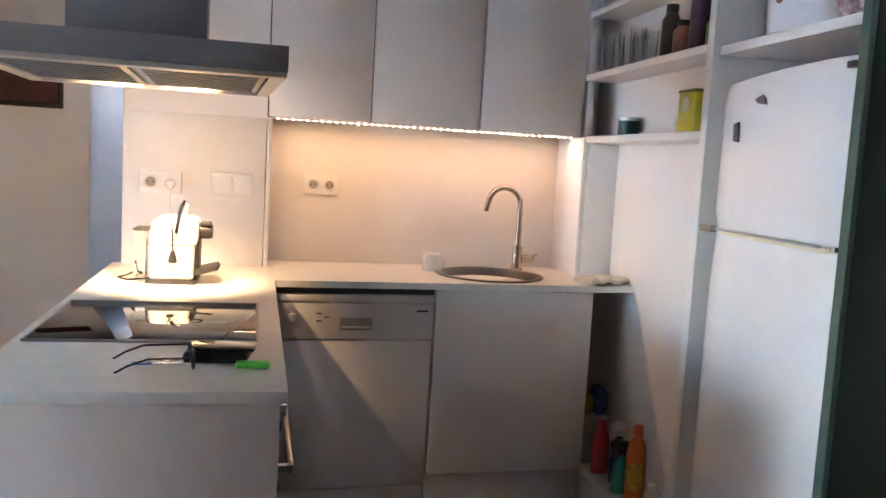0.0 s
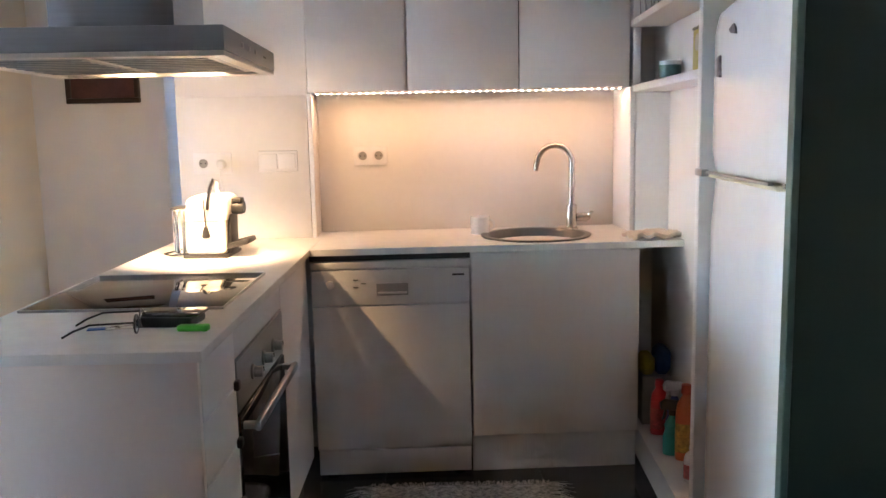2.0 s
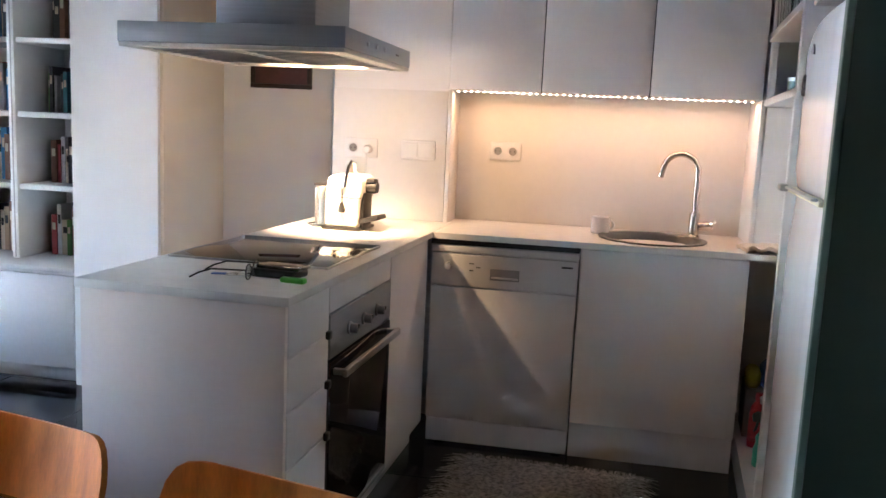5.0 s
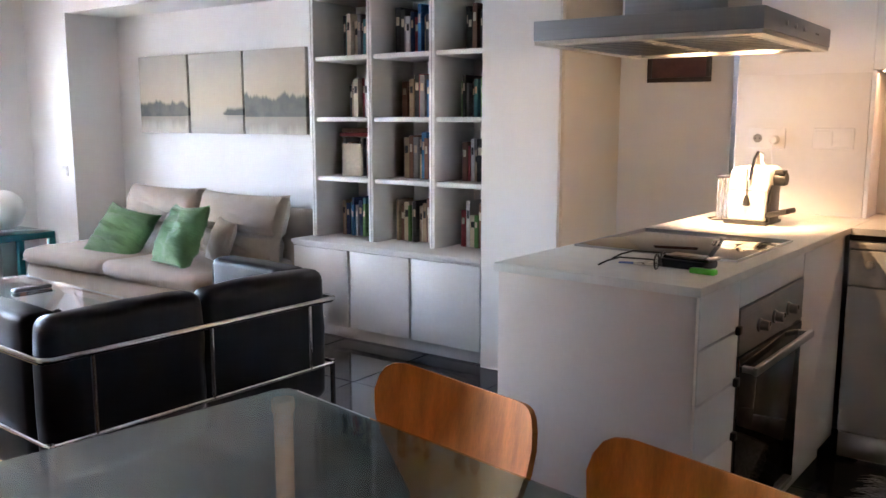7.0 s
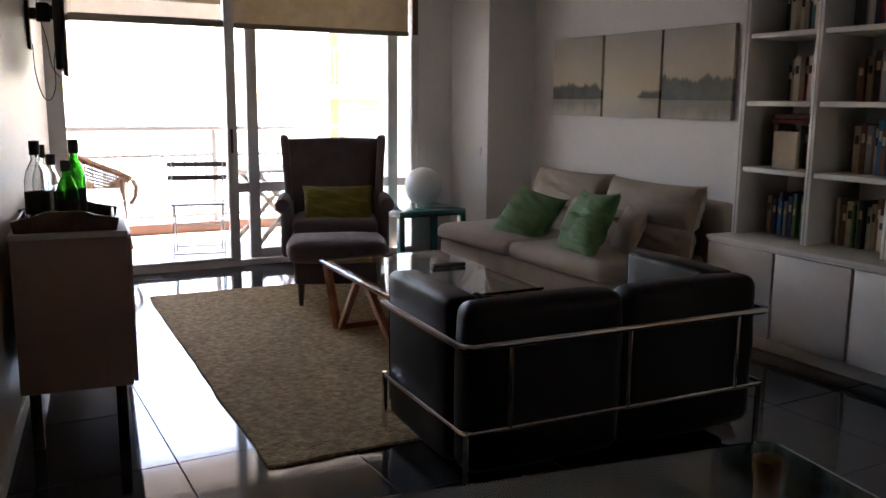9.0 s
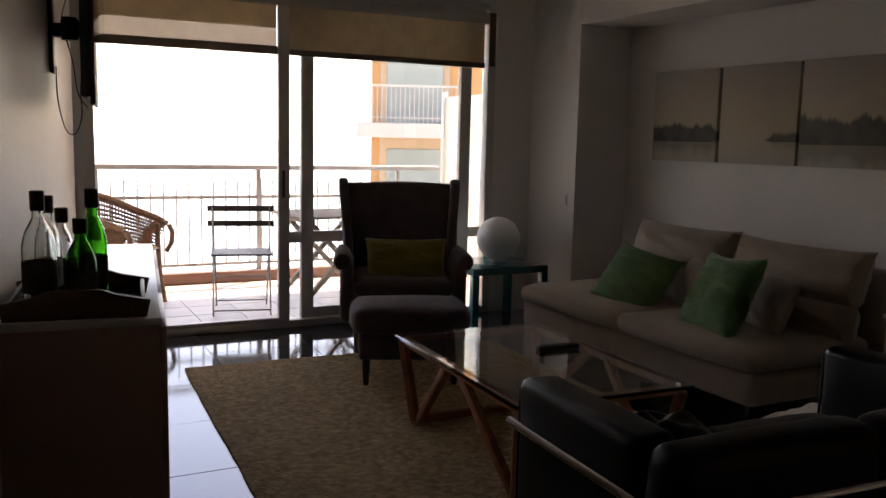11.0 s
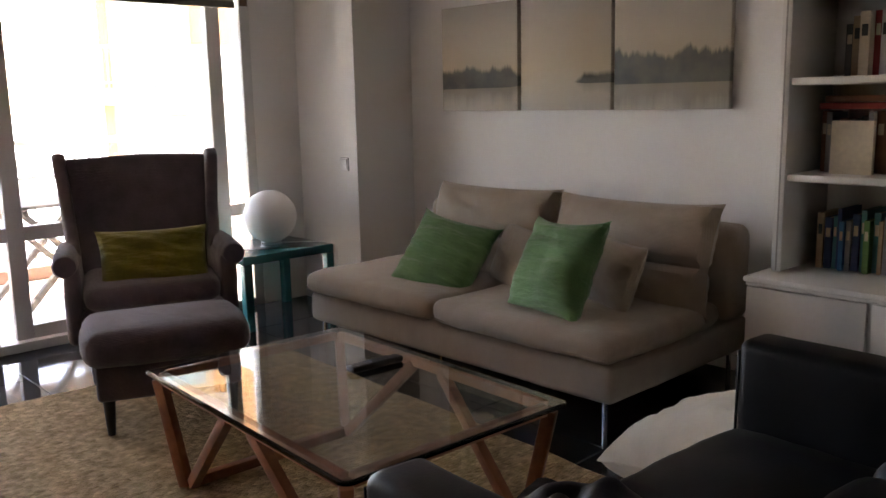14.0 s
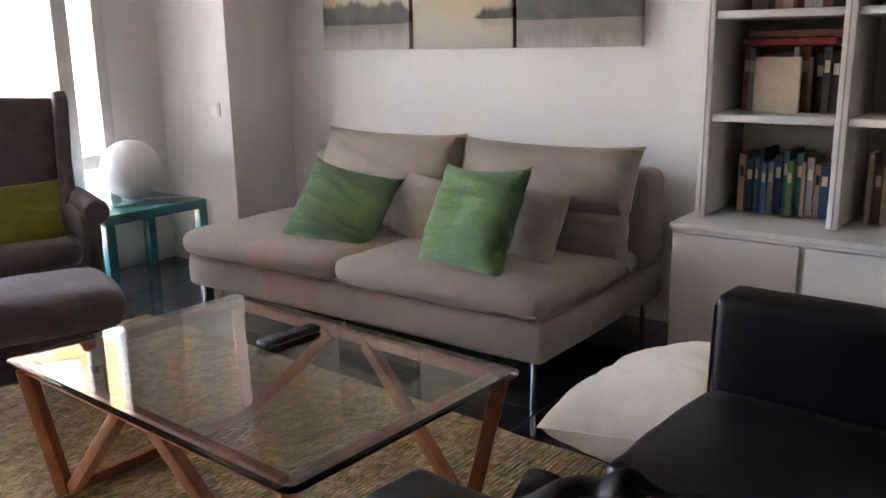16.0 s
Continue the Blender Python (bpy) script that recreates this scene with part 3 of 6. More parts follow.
part("rail_bar", bx(-8.062, -8.038, -0.6, 3.7, 0.718, 0.748, 0.003), RAILPAINT, rail)
part("rail_bar", bx(-8.062, -8.038, -0.6, 3.7, 0.122, 0.147, 0.003), RAILPAINT, rail)
post = part("rail_post", bx(-8.07, -8.03, -0.02, 0.02, 0.07, 0.975, 0.004), RAILPAINT, rail)
for y in (-0.5, 0.515, 1.888, 3.26):
    same("rail_post", post, rail, Matrix.Translation((0, y, 0)))
bar = part("baluster", bx(-8.056, -8.044, -0.006, 0.006, 0.147, 0.885, 0.002, 1), RAILPAINT, rail)
bar.matrix_basis = Matrix.Translation((0, -0.44, 0))
for i in range(1, 38):
    same("baluster", bar, rail, Matrix.Translation((0, -0.44 + i * 0.107, 0)))
screen = thing("balcony_screen", Matrix.Identity(4), "frosted glass privacy screen at the balcony's end", "screen")
part("sheet", bx(-8.0, -6.3, 3.74, 3.752, 0.0, 1.7, 0.002, 1), FROST, screen)
part("post", bx(-8.03, -7.99, 3.72, 3.77, -0.03, 1.75, 0.004), ALU, screen)
part("post", bx(-6.32, -6.28, 3.72, 3.77, -0.03, 1.75, 0.004), ALU, screen)

# ---- outdoors ----
ground = solid("ground", bx(-900, 300, -700, 700, -32.2, -32, 0), surf("pale_shore", (0.5, 0.47, 0.43), 0.8, 0, 0.3, 0.02, 0.0, 0.3), "pale sandy shore far below", "ground", kind="structure")
sea = solid("water", bx(-4700, -120, -3500, 3500, -31.99, -31.9, 0), surf("sea", (0.2, 0.3, 0.36), 0.25, 0, 0.2, 0.01, 0.1, 0.5), "pale bright sea reaching the horizon", "water", kind="structure")


def tower(m, first):
    """An ochre block of flats: storeys with balconies, doors and railings."""
    t = thing("apartment_building", m, "ochre block of flats with white balconies", "building", kind="structure")
    part("wall", bx(-0.85, 10, 0, 12, -32 - 0, 16, 0.02, 1), OCHRE, t)
    part("wall_panel", bx(-0.6, 1.3, -0.06, 0.0, -32, 16, 0.01, 1), PLASTER, t)
    part("roof", bx(-0.3, 10.3, -0.3, 12.3, 16, 16.4, 0.02, 1), CONCRETE, t)
    slab0 = part("balcony_slab", bx(-1.1, 1.8, -1.3, 0.0, 0, 0.38, 0.02, 1), CONCRETE, t)
    slab0.matrix_basis = Matrix.Translation((0, 0, first))
    rl = part("balcony_rail", join(bx(-1.08, 1.78, -1.28, -1.24, 1.3, 1.36, 0.005, 1), bx(-1.08, 1.78, -1.27, -1.25, 0.5, 0.53, 0, 1), *[bx(-1.05 + k * 0.12, -1.03 + k * 0.12, -1.27, -1.25, 0.38, 1.3, 0, 1) for k in range(24)]), CONCRETE, t)
    rl.matrix_basis = Matrix.Translation((0, 0, first))
    w0 = part("window", join(bx(-0.4, 1.1, -0.1, -0.064, 0.38, 2.6, 0.01, 1), bx(0.32, 0.38, -0.12, -0.1, 0.38, 2.6, 0, 1)), surf("far_window", (0.22, 0.27, 0.27), 0.15, 0, 0.1, 1, 0), t)
    w0.matrix_basis = Matrix.Translation((0, 0, first))
    for k in range(-6, 5):
        if k:
            for o, nm in ((slab0, "balcony_slab"), (rl, "balcony_rail"), (w0, "window")):
                same(nm, o, t, Matrix.Translation((0, 0, first + k * 2.9)))
    return t


tower(pose(-22.0, 9.55, 0, rz=62), 1.3)

# ---- kitchen: worktops and units ----


def slab_with_hole(x0, x1, y0, y1, z0, z1, cx, cy, r, n=40):
    bm = bmesh.new()
    for z, flip in ((z1, False), (z0, True)):
        outer = [bm.verts.new((x, y, z)) for x, y in ((x0, y0), (x1, y0), (x1, y1), (x0, y1))]
        inner = [bm.verts.new((cx + r * math.cos(2 * math.pi * i / n), cy + r * math.sin(2 * math.pi * i / n), z)) for i in range(n)]
        es = [bm.edges.new((a[i], a[(i + 1) % len(a)])) for a in (outer, inner) for i in range(len(a))]
        bmesh.ops.triangle_fill(bm, edges=es, use_beauty=True, use_dissolve=False)
        if flip:
            for a, b in ((old_o, outer), (old_i, inner)):
                for i in range(len(a)):
                    bm.faces.new((a[i], a[(i + 1) % len(a)], b[(i + 1) % len(a)], b[i]))
        old_o, old_i = outer, inner
    bmesh.ops.recalc_face_normals(bm, faces=bm.faces[:])
    return bm


SX, SY = 1.235, 3.295
solid("sink_worktop", slab_with_hole(0.338, 1.757, 3.038, 3.598, 0.872, 0.896, SX, SY, 0.2), QUARTZ, "thin white stone worktop beside the sink", "worktop", smooth=False)
solid("backsplash", bx(0.334, 1.62, 3.59, 3.6, 0.897, 1.478, 0.002), SPLASH, "plain pale backsplash panel lit warm", "backsplash", kind="structure")
solid("pillar_panel", bx(-0.188, 0.33, 3.388, 3.3995, 0.896, 1.472, 0.002), SPLASH, "pale splash panel on the kitchen pillar", "backsplash", kind="structure")
solid("splash_return", join(bx(1.62, 1.638, 3.315, 3.598, 0.897, 1.478, 0.002), bx(0.333, 0.35, 3.384, 3.589, 0.897, 1.478, 0.002)), LACQUER, "white end panels of the sink niche", "panel", kind="structure")

sink = thing("sink", pose(SX, SY, 0.896), "round inset stainless steel sink", "sink")
part("bowl", lathe([(0.218, 0.0), (0.222, 0.006), (0.214, 0.008), (0.198, 0.006), (0.19, -0.006), (0.185, -0.09), (0.16, -0.14), (0.05, -0.15), (0.035, -0.152)], 40, False), SINKSTEEL, sink)
part("drain", lathe([(0.04, -0.151), (0.04, -0.147), (0.02, -0.149)], 20), CHROME, sink)
part("overflow", moved(lathe([(0.014, 0), (0.014, 0.004)], 14), pose(0.12, 0.145, -0.05, 90, 0, -40)), BLACKPL, sink, "dark overflow opening")

tap = thing("kitchen_tap", pose(1.415, 3.47, 0.896), "tall brushed nickel swan-neck tap", "tap")
part("base", lathe([(0.027, 0), (0.027, 0.006), (0.022, 0.012), (0.022, 0.1), (0.019, 0.106)], 20), NICKEL, tap)
part("spout", tube([(0, 0, 0.1), (0, 0, 0.28)] + [(-0.073 + a, 0.0, b) for a, b in arc(0, 0.28, 0.073, 0, 165, 14)][1:] + [(-0.149, 0, 0.275), (-0.154, 0, 0.25)], 0.0125, 12), NICKEL, tap)
part("mixer", moved(lathe([(0.017, 0), (0.019, 0.02), (0.019, 0.045), (0.012, 0.06)], 16), pose(0.018, 0, 0.05, 0, 90)), NICKEL, tap)
part("lever", tube([(0.055, 0, 0.05), (0.085, -0.02, 0.075)], 0.006, 8), NICKEL, tap)

mug = thing("mug", pose(1.02, 3.40, 0.896), "small plain white ceramic mug", "mug")
part("cup", lathe([(0.036, 0), (0.04, 0.004), (0.04, 0.07), (0.038, 0.072), (0.036, 0.068), (0.036, 0.01), (0.01, 0.008)], 24), BLUEWHITE, mug)
part("handle", tube([(0.038 + a, 0, b) for a, b in arc(0, 0.037, 0.02, -80, 80, 8)], 0.005, 8), BLUEWHITE, mug)

cloth_bm = bmesh.new()
bmesh.ops.create_grid(cloth_bm, x_segments=16, y_segments=12, size=0.5)
for v in cloth_bm.verts:
    v.co = Vector((v.co.x * 0.19, v.co.y * 0.13, 0.018 + 0.016 * noise.noise(v.co * 5) + 0.006 * noise.noise(v.co * 16)))
bmesh.ops.solidify(cloth_bm, geom=cloth_bm.faces[:], thickness=0.014)
solid("dishcloth", cloth_bm, CREAMCLOTH, "folded crumpled pale dishcloth on the worktop end", "cloth", m=pose(1.66, 3.13, 0.9, rz=12))


def socket_plate(name, m, w, h, rounds, rocker, label):
    """A wall plate with round power sockets and flat switches; faces -y."""
    t = thing(name, m, label, "socket" if rounds else "switch")
    part("plate", bx(-w / 2, w / 2, -0.009, 0, -h / 2, h / 2, 0.004), LACQUER, t)
    for x in rounds:
        part("socket_ring", moved(lathe([(0.023, 0), (0.023, 0.003), (0.019, 0.002), (0.018, -0.004)], 22), pose(x, -0.009, 0, 90)), LACQUER, t)
        # flat disc, its grey is the shade of a sunken well
        part("socket_well", moved(lathe([(0.018, 0), (0.018, 0.0015)], 20), pose(x, -0.009, 0, 90)), surf("socket_well_shade", (0.3, 0.29, 0.27), 0.5), t, "flat grey disc standing for the shaded socket well")
        for dx in (-0.009, 0.009):
            part("hole", moved(lathe([(0.003, 0), (0.003, 0.001)], 8), pose(x + dx, -0.0107, 0, 90)), BLACKPL, t)
    for x, ww in rocker:
        part("rocker", bx(x - ww / 2, x + ww / 2, -0.013, -0.008, -h * 0.36, h * 0.36, 0.002), LACQUER, t)
    return t


socket_plate("power_socket", pose(0.571, 3.59, 1.22), 0.142, 0.082, (-0.034, 0.034), (), "double white power socket on the backsplash")
socket_plate("power_socket", pose(-0.054, 3.388, 1.21), 0.152, 0.085, (-0.036,), (), "double white power socket with a plug in it")
socket_plate("light_switch", pose(0.207, 3.388, 1.212), 0.156, 0.085, (), ((-0.036, 0.066), (0.036, 0.066)), "double white light switch on the pillar")
plug = thing("power_plug", pose(-0.018, 3.379, 1.205), "white power plug with its cable hanging down", "plug")
part("body", moved(lathe([(0.019, 0), (0.019, 0.022), (0.014, 0.036)], 16), pose(0, 0, 0, 90)), LACQUER, plug)
part("cable", tube([(0, -0.03, -0.005), (0.0, -0.045, -0.04), (0.002, -0.04, -0.1), (-0.01, -0.05, -0.2), (-0.03, -0.07, -0.29), (-0.02, -0.1, -0.303), (0.03, -0.2, -0.304)], 0.0035, 6), LACQUER, plug)

# wall cabinets
xs = (0.334, 0.734, 1.185, 1.636)
for a, b in zip(xs, xs[1:]):
    t = thing("wall_cabinet", pose(a, 3.38, 1.482), "handleless matt white wall cabinet over the sink", "cabinet", "wall cabinets over the sink")
    w = b - a
    # near-black body paints the shade into the joints between doors
    part("body", bx(0.006, w - 0.006, 0.024, 0.218, 0.004, 0.57, 0.002), GAPSHADE, t)
    part("door", bx(0.0025, w - 0.0025, 0, 0.0185, 0, 0.573, 0.0025), KITCHEN, t)
# solid strip whose colour is the shade above the cabinets
solid("cabinet_top_shade", bx(0.336, 1.634, 3.385, 3.59, 2.057, 2.073, 0), GAPSHADE, "near-black strip standing for shade above the wall cabinets", "gap", kind="structure")
strip = thing("led_strip", pose(0.36, 3.405, 1.482), "warm white LED strip under the wall cabinets", "light")
part("tape", bx(0, 1.25, -0.006, 0.006, -0.004, 0, 0.001, 1), BROWNWOOD, strip)
LEDGLOW = glow("led_glow", (1.0, 0.76, 0.46), 0.4)
led = part("led", bx(-0.004, 0.004, -0.005, 0.003, -0.009, -0.004, 0.0015, 1), LEDGLOW, strip)
led.matrix_basis = Matrix.Translation((0.012, -0.002, 0))
for i in range(1, 44):
    same("led", led, strip, Matrix.Translation((0.012 + i * 0.0285, -0.002, 0)))

# dishwasher
dw = thing("dishwasher", pose(0.352, 3.05, 0), "white freestanding dishwasher with silver control panel", "dishwasher")
part("body", bx(0.004, 0.594, 0.03, 0.53, 0.02, 0.842, 0.004), BLUEWHITE, dw)
part("lid", bx(0.0, 0.598, 0.0, 0.53, 0.818, 0.846, 0.006), SILVERGREY, dw)
DWWHITE = surf("dishwasher_front", (0.62, 0.61, 0.62), 0.3, 0, 0.03, 2, 0.01)
part("front_door", bx(0.003, 0.595, 0.004, 0.03, 0.115, 0.676, 0.005), DWWHITE, dw)
cp = part("control_panel", bx(0.003, 0.595, 0.0, 0.03, 0.68, 0.814, 0.006), SILVERGREY, dw)
part("handle_recess", bx(0.245, 0.365, -0.002, 0.004, 0.715, 0.762, 0.004), surf("recess_grey", (0.28, 0.28, 0.29), 0.4), cp, "recessed grey handle")
part("handle_lip", bx(0.25, 0.36, -0.006, 0.0, 0.722, 0.73, 0.003), SILVERGREY, cp)
part("dial", moved(lathe([(0.016, 0), (0.015, 0.012), (0.012, 0.014)], 18), pose(0.075, 0, 0.762, 90)), LACQUER, cp)
for k in range(3):
    part("indicator", bx(0.16 + 0.028 * (k % 2), 0.178 + 0.028 * (k % 2), -0.0015, 0.001, 0.775 - 0.014 * k, 0.779 - 0.014 * k, 0), BLACKPL, cp)
part("maker_plate", bx(0.53, 0.575, -0.0015, 0.001, 0.785, 0.792, 0), BLACKPL, cp, "dark maker's bar")
part("plinth", bx(0.006, 0.592, 0.012, 0.035, 0.012, 0.11, 0.004), DWWHITE, dw)
for x in (0.05, 0.55):
    part("foot", moved(lathe([(0.02, 0), (0.02, 0.022)], 12), pose(x, 0.08, -0.001)), BLACKPL, dw)
# filler box coloured as the shade under the worktop
solid("dishwasher_top_shade", bx(0.35, 0.95, 3.06, 3.55, 0.848, 0.870, 0), GAPSHADE, "near-black filler standing for shade between dishwasher and worktop", "gap", kind="structure")

# sink unit
su = thing("sink_cabinet", pose(0.953, 3.05, 0), "handleless matt white sink base cabinet", "cabinet")
part("body", bx(0.0, 0.64, 0.022, 0.54, 0.15, 0.869, 0.002), KITCHEN, su)
part("door", bx(0.002, 0.638, 0, 0.02, 0.155, 0.866, 0.003), KITCHEN, su)
part("plinth", bx(0.0, 0.64, 0.035, 0.05, 0.0, 0.15, 0.002), KITCHEN, su)

# ---- island ----
def isl(x, y, z, rz=0):
    return IS @ pose(x, y, z, rz=rz)


solid("island_worktop", join(bx(-0.585, 0.012, -0.012, 1.775, 0.874, 0.898, 0.003)), QUARTZ, "thin white stone island worktop", "worktop", m=IS)
base = thing("island_cabinet", IS, "white island base with plain panels", "cabinet")
# end panel is tinted rosier than the other island fronts
part("front_panel", bx(-0.575, -0.002, 0.0, 0.018, 0.0, 0.873, 0.002), surf("rosy_tinted_panel", (0.76, 0.68, 0.64), 0.45, 0, 0.04, 2, 0.02, 60), base, "plain rosy white end panel")
part("back_panel", bx(-0.575, -0.557, 0.02, 1.77, 0.0, 0.873, 0.002), KITCHEN, base)
part("carcass", bx(-0.555, -0.03, 0.02, 1.42, 0.1, 0.87, 0.002), KITCHEN, base)
part("plinth", bx(-0.555, -0.05, 0.02, 1.42, 0.0, 0.1, 0.002), KITCHEN, base)
part("filler_panel", bx(-0.028, -0.004, 0.905, 1.42, 0.1, 0.87, 0.003), KITCHEN, base)
part("oven_rail", bx(-0.028, -0.004, 0.31, 0.9, 0.79, 0.87, 0.003), KITCHEN, base)
dr = thing("drawer_unit", IS, "narrow white drawer stack with black pulls", "drawers")
for k, (z0, z1) in enumerate(((0.735, 0.868), (0.592, 0.73), (0.44, 0.587), (0.105, 0.435))):
    d = part("drawer", bx(-0.026, -0.001, 0.021, 0.3, z0, z1, 0.003), KITCHEN, dr)
    part("pull", bx(-0.002, 0.012, 0.275, 0.3, z0 - 0.012, z0 + 0.012, 0.004), BLACKPL, d, "small black drawer pull")
ov = thing("oven", IS, "built-in black glass oven with steel panel", "oven")
part("control_panel", bx(-0.026, 0.0, 0.312, 0.898, 0.655, 0.785, 0.004), HOODSTEEL, ov)
for y in (0.47, 0.605, 0.74):
    k = part("knob", moved(lathe([(0.02, 0), (0.02, 0.005), (0.015, 0.007), (0.014, 0.028), (0.011, 0.03)], 18), pose(0, y, 0.715, 0, 90)), STEEL, ov)
    part("pointer", bx(0.029, 0.0315, y - 0.002, y + 0.002, 0.716, 0.728, 0), BLACKPL, k)
od = part("oven_door", bx(-0.026, 0.002, 0.315, 0.895, 0.12, 0.648, 0.004), DARKGLASS, ov)
part("door_handle", join(moved(bx(0.03, 0.047, 0.33, 0.88, 0.603, 0.628, 0.006), Matrix.Identity(4)), bx(0.0, 0.04, 0.335, 0.355, 0.607, 0.624, 0.003), bx(0.0, 0.04, 0.855, 0.875, 0.607, 0.624, 0.003)), STEEL, od)
part("door_edge", bx(-0.02, 0.003, 0.315, 0.895, 0.105, 0.119, 0.002), HOODSTEEL, od)
hob = thing("induction_hob", IS, "black glass hob set into the worktop", "hob")
part("glass", bx(-0.555, -0.05, 0.4, 0.9, 0.898, 0.904, 0.002), DARKGLASS, hob)
part("trim", join(bx(-0.56, -0.045, 0.395, 0.4, 0.898, 0.905, 0.001, 1), bx(-0.56, -0.045, 0.9, 0.905, 0.898, 0.905, 0.001, 1), bx(-0.56, -0.555, 0.4, 0.9, 0.898, 0.905, 0.001, 1), bx(-0.05, -0.045, 0.4, 0.9, 0.898, 0.905, 0.001, 1)), STEEL, hob)

# hood
hd = thing("extractor_hood", pose(0, 0, -0.018), "brushed steel island extractor hood with lamps", "hood")
part("canopy", bx(-0.386, 0.3, 1.98, 2.76, 1.545, 1.603, 0.002), HOODSTEEL, hd)
part("rim", join(bx(-0.384, 0.298, 1.982, 2.02, 1.532, 1.5445, 0.002, 1), bx(-0.384, 0.298, 2.72, 2.758, 1.532, 1.5445, 0.002, 1), bx(-0.384, -0.345, 2.02, 2.72, 1.532, 1.5445, 0.002, 1), bx(0.26, 0.298, 2.02, 2.72, 1.532, 1.5445, 0.002, 1)), surf("hood_rim", (0.75, 0.72, 0.66), 0.35, 0.2), hd, "pale lower rim")
for x0, x1 in ((-0.34, -0.05), (-0.035, 0.255)):
    f = part("grease_filter", bx(x0, x1, 2.03, 2.6, 1.534, 1.5445, 0.003), STEEL, hd)
    for k in range(9):
        y = 2.07 + k * 0.058
        part("filter_rib", bx(x0 + 0.015, x1 - 0.015, y, y + 0.018, 1.531, 1.5335, 0.001, 1), HOODSTEEL, f)
part("chimney", bx(-0.21, 0.118, 2.25, 2.6, 1.603, H + 0.014, 0.003), HOODSTEEL, hd)
part("chimney_seam", bx(-0.212, 0.12, 2.248, 2.602, 2.02, 2.026, 0.001, 1), STEEL, hd)
for k in range(3):
    part("button", moved(lathe([(0.008, 0), (0.007, 0.005)], 12), pose(0.3, 2.2 + k * 0.1, 1.575, 0, 90)), STEEL, hd)
part("maker_plate", bx(0.2995, 0.3012, 2.55, 2.59, 1.57, 1.576, 0), BLACKPL, hd)
LAMPGLOW = glow("hood_lamp_glow", (1.0, 0.8, 0.55), 0.12)
for x in (-0.13, 0.09):
    part("lamp", moved(lathe([(0.03, 0), (0.03, 0.006)], 18), pose(x, 2.66, 1.5385)), LAMPGLOW, hd, "lit round halogen lamp")

# coffee machine
cm = thing("coffee_machine", pose(0.028, 2.955, 0.898, rz=-4), "white capsule coffee machine with black spout", "coffee machine")
CREAMPL = surf("white_plastic", (0.8, 0.77, 0.7), 0.3, 0, 0.03, 5, 0.01)
part("body", prism([(-0.08, 0.012), (0.06, 0.012), (0.063, 0.12), (0.073, 0.15), (0.072, 0.2), (0.054, 0.218), (-0.05, 0.218), (-0.073, 0.203), (-0.08, 0.15)], 'y', -0.06, 0.1, 0.012, 3), CREAMPL, cm)
part("waist_seam", bx(-0.082, 0.067, -0.062, 0.09, 0.128, 0.133, 0.002, 1), surf("seam_grey", (0.4, 0.37, 0.32), 0.4), cm)
part("base", bx(-0.09, 0.07, -0.07, 0.11, 0.0, 0.013, 0.004), BLACKPL, cm)
part("spout_head", moved(lathe([(0.024, 0), (0.026, 0.01), (0.026, 0.04), (0.022, 0.05)], 20), pose(0.064, 0.01, 0.172, 0, 90)), BLACKPL, cm)
part("spout_grip", bx(0.075, 0.11, -0.018, 0.03, 0.19, 0.205, 0.004), BLACKPL, cm)
part("shaft", bx(0.058, 0.075, -0.035, 0.06, 0.012, 0.15, 0.004), BLACKPL, cm)
part("drip_tray", moved(bx(0.06, 0.145, -0.05, 0.06, 0.0, 0.02, 0.006), pose(0, 0, 0.012, 0, -14)), BLACKPL, cm)
part("lever", tube([(0.02, 0.03, 0.215), (0.028, -0.02, 0.235), (0.035, -0.045, 0.265), (0.028, -0.06, 0.272), (0.018, -0.066, 0.25), (0.008, -0.068, 0.2), (0.004, -0.069, 0.17)], 0.007, 8), CHROME, cm)
part("cord_hanger", tube([(-0.01, -0.06, 0.21), (-0.008, -0.066, 0.17), (-0.004, -0.068, 0.11)], 0.003, 6), BLACKPL, cm)
part("cord_plug", moved(lathe([(0.006, 0), (0.012, -0.02), (0.015, -0.035), (0.012, -0.04)], 12), pose(-0.004, -0.072, 0.112)), BLACKPL, cm, "black plug hanging on the machine")
tank = part("water_tank", join(bx(-0.132, -0.09, -0.045, 0.05, 0.013, 0.17, 0.012, 3)), CLEARGLASS, cm, "clear plastic water tank")
part("tank_lid", bx(-0.134, -0.082, -0.047, 0.052, 0.17, 0.178, 0.004), BLACKPL, tank)
cord = [(-0.09, 0.02, 0.006), (-0.15, -0.02, 0.005), (-0.19, 0.03, 0.005), (-0.17, 0.09, 0.005), (-0.12, 0.14, 0.03), (-0.1, 0.2, 0.05)]
part("power_cord", tube(cord, 0.003, 6), BLACKPL, cm)

# things left on the island
gl = thing("spectacles", pose(0.112, 1.805, 0.9, rz=97), "black-framed reading glasses with folded-out arms", "glasses")
rim = lambda cx: [(cx + 0.025 * math.cos(t), 0, 0.021 + 0.02 * math.sin(t)) for t in [2 * math.pi * k / 16 for k in range(17)]]
for cx in (-0.033, 0.033):
    part("rim", tube(rim(cx), 0.0022, 6), BLACKPL, gl)
    part("lens", moved(lathe([(0.022, 0), (0.022, 0.001)], 16), pose(cx, 0, 0.021, 90)), CLEARGLASS, gl)
part("bridge", tube([(-0.009, 0, 0.027), (0, -0.003, 0.03), (0.009, 0, 0.027)], 0.002, 6), BLACKPL, gl)
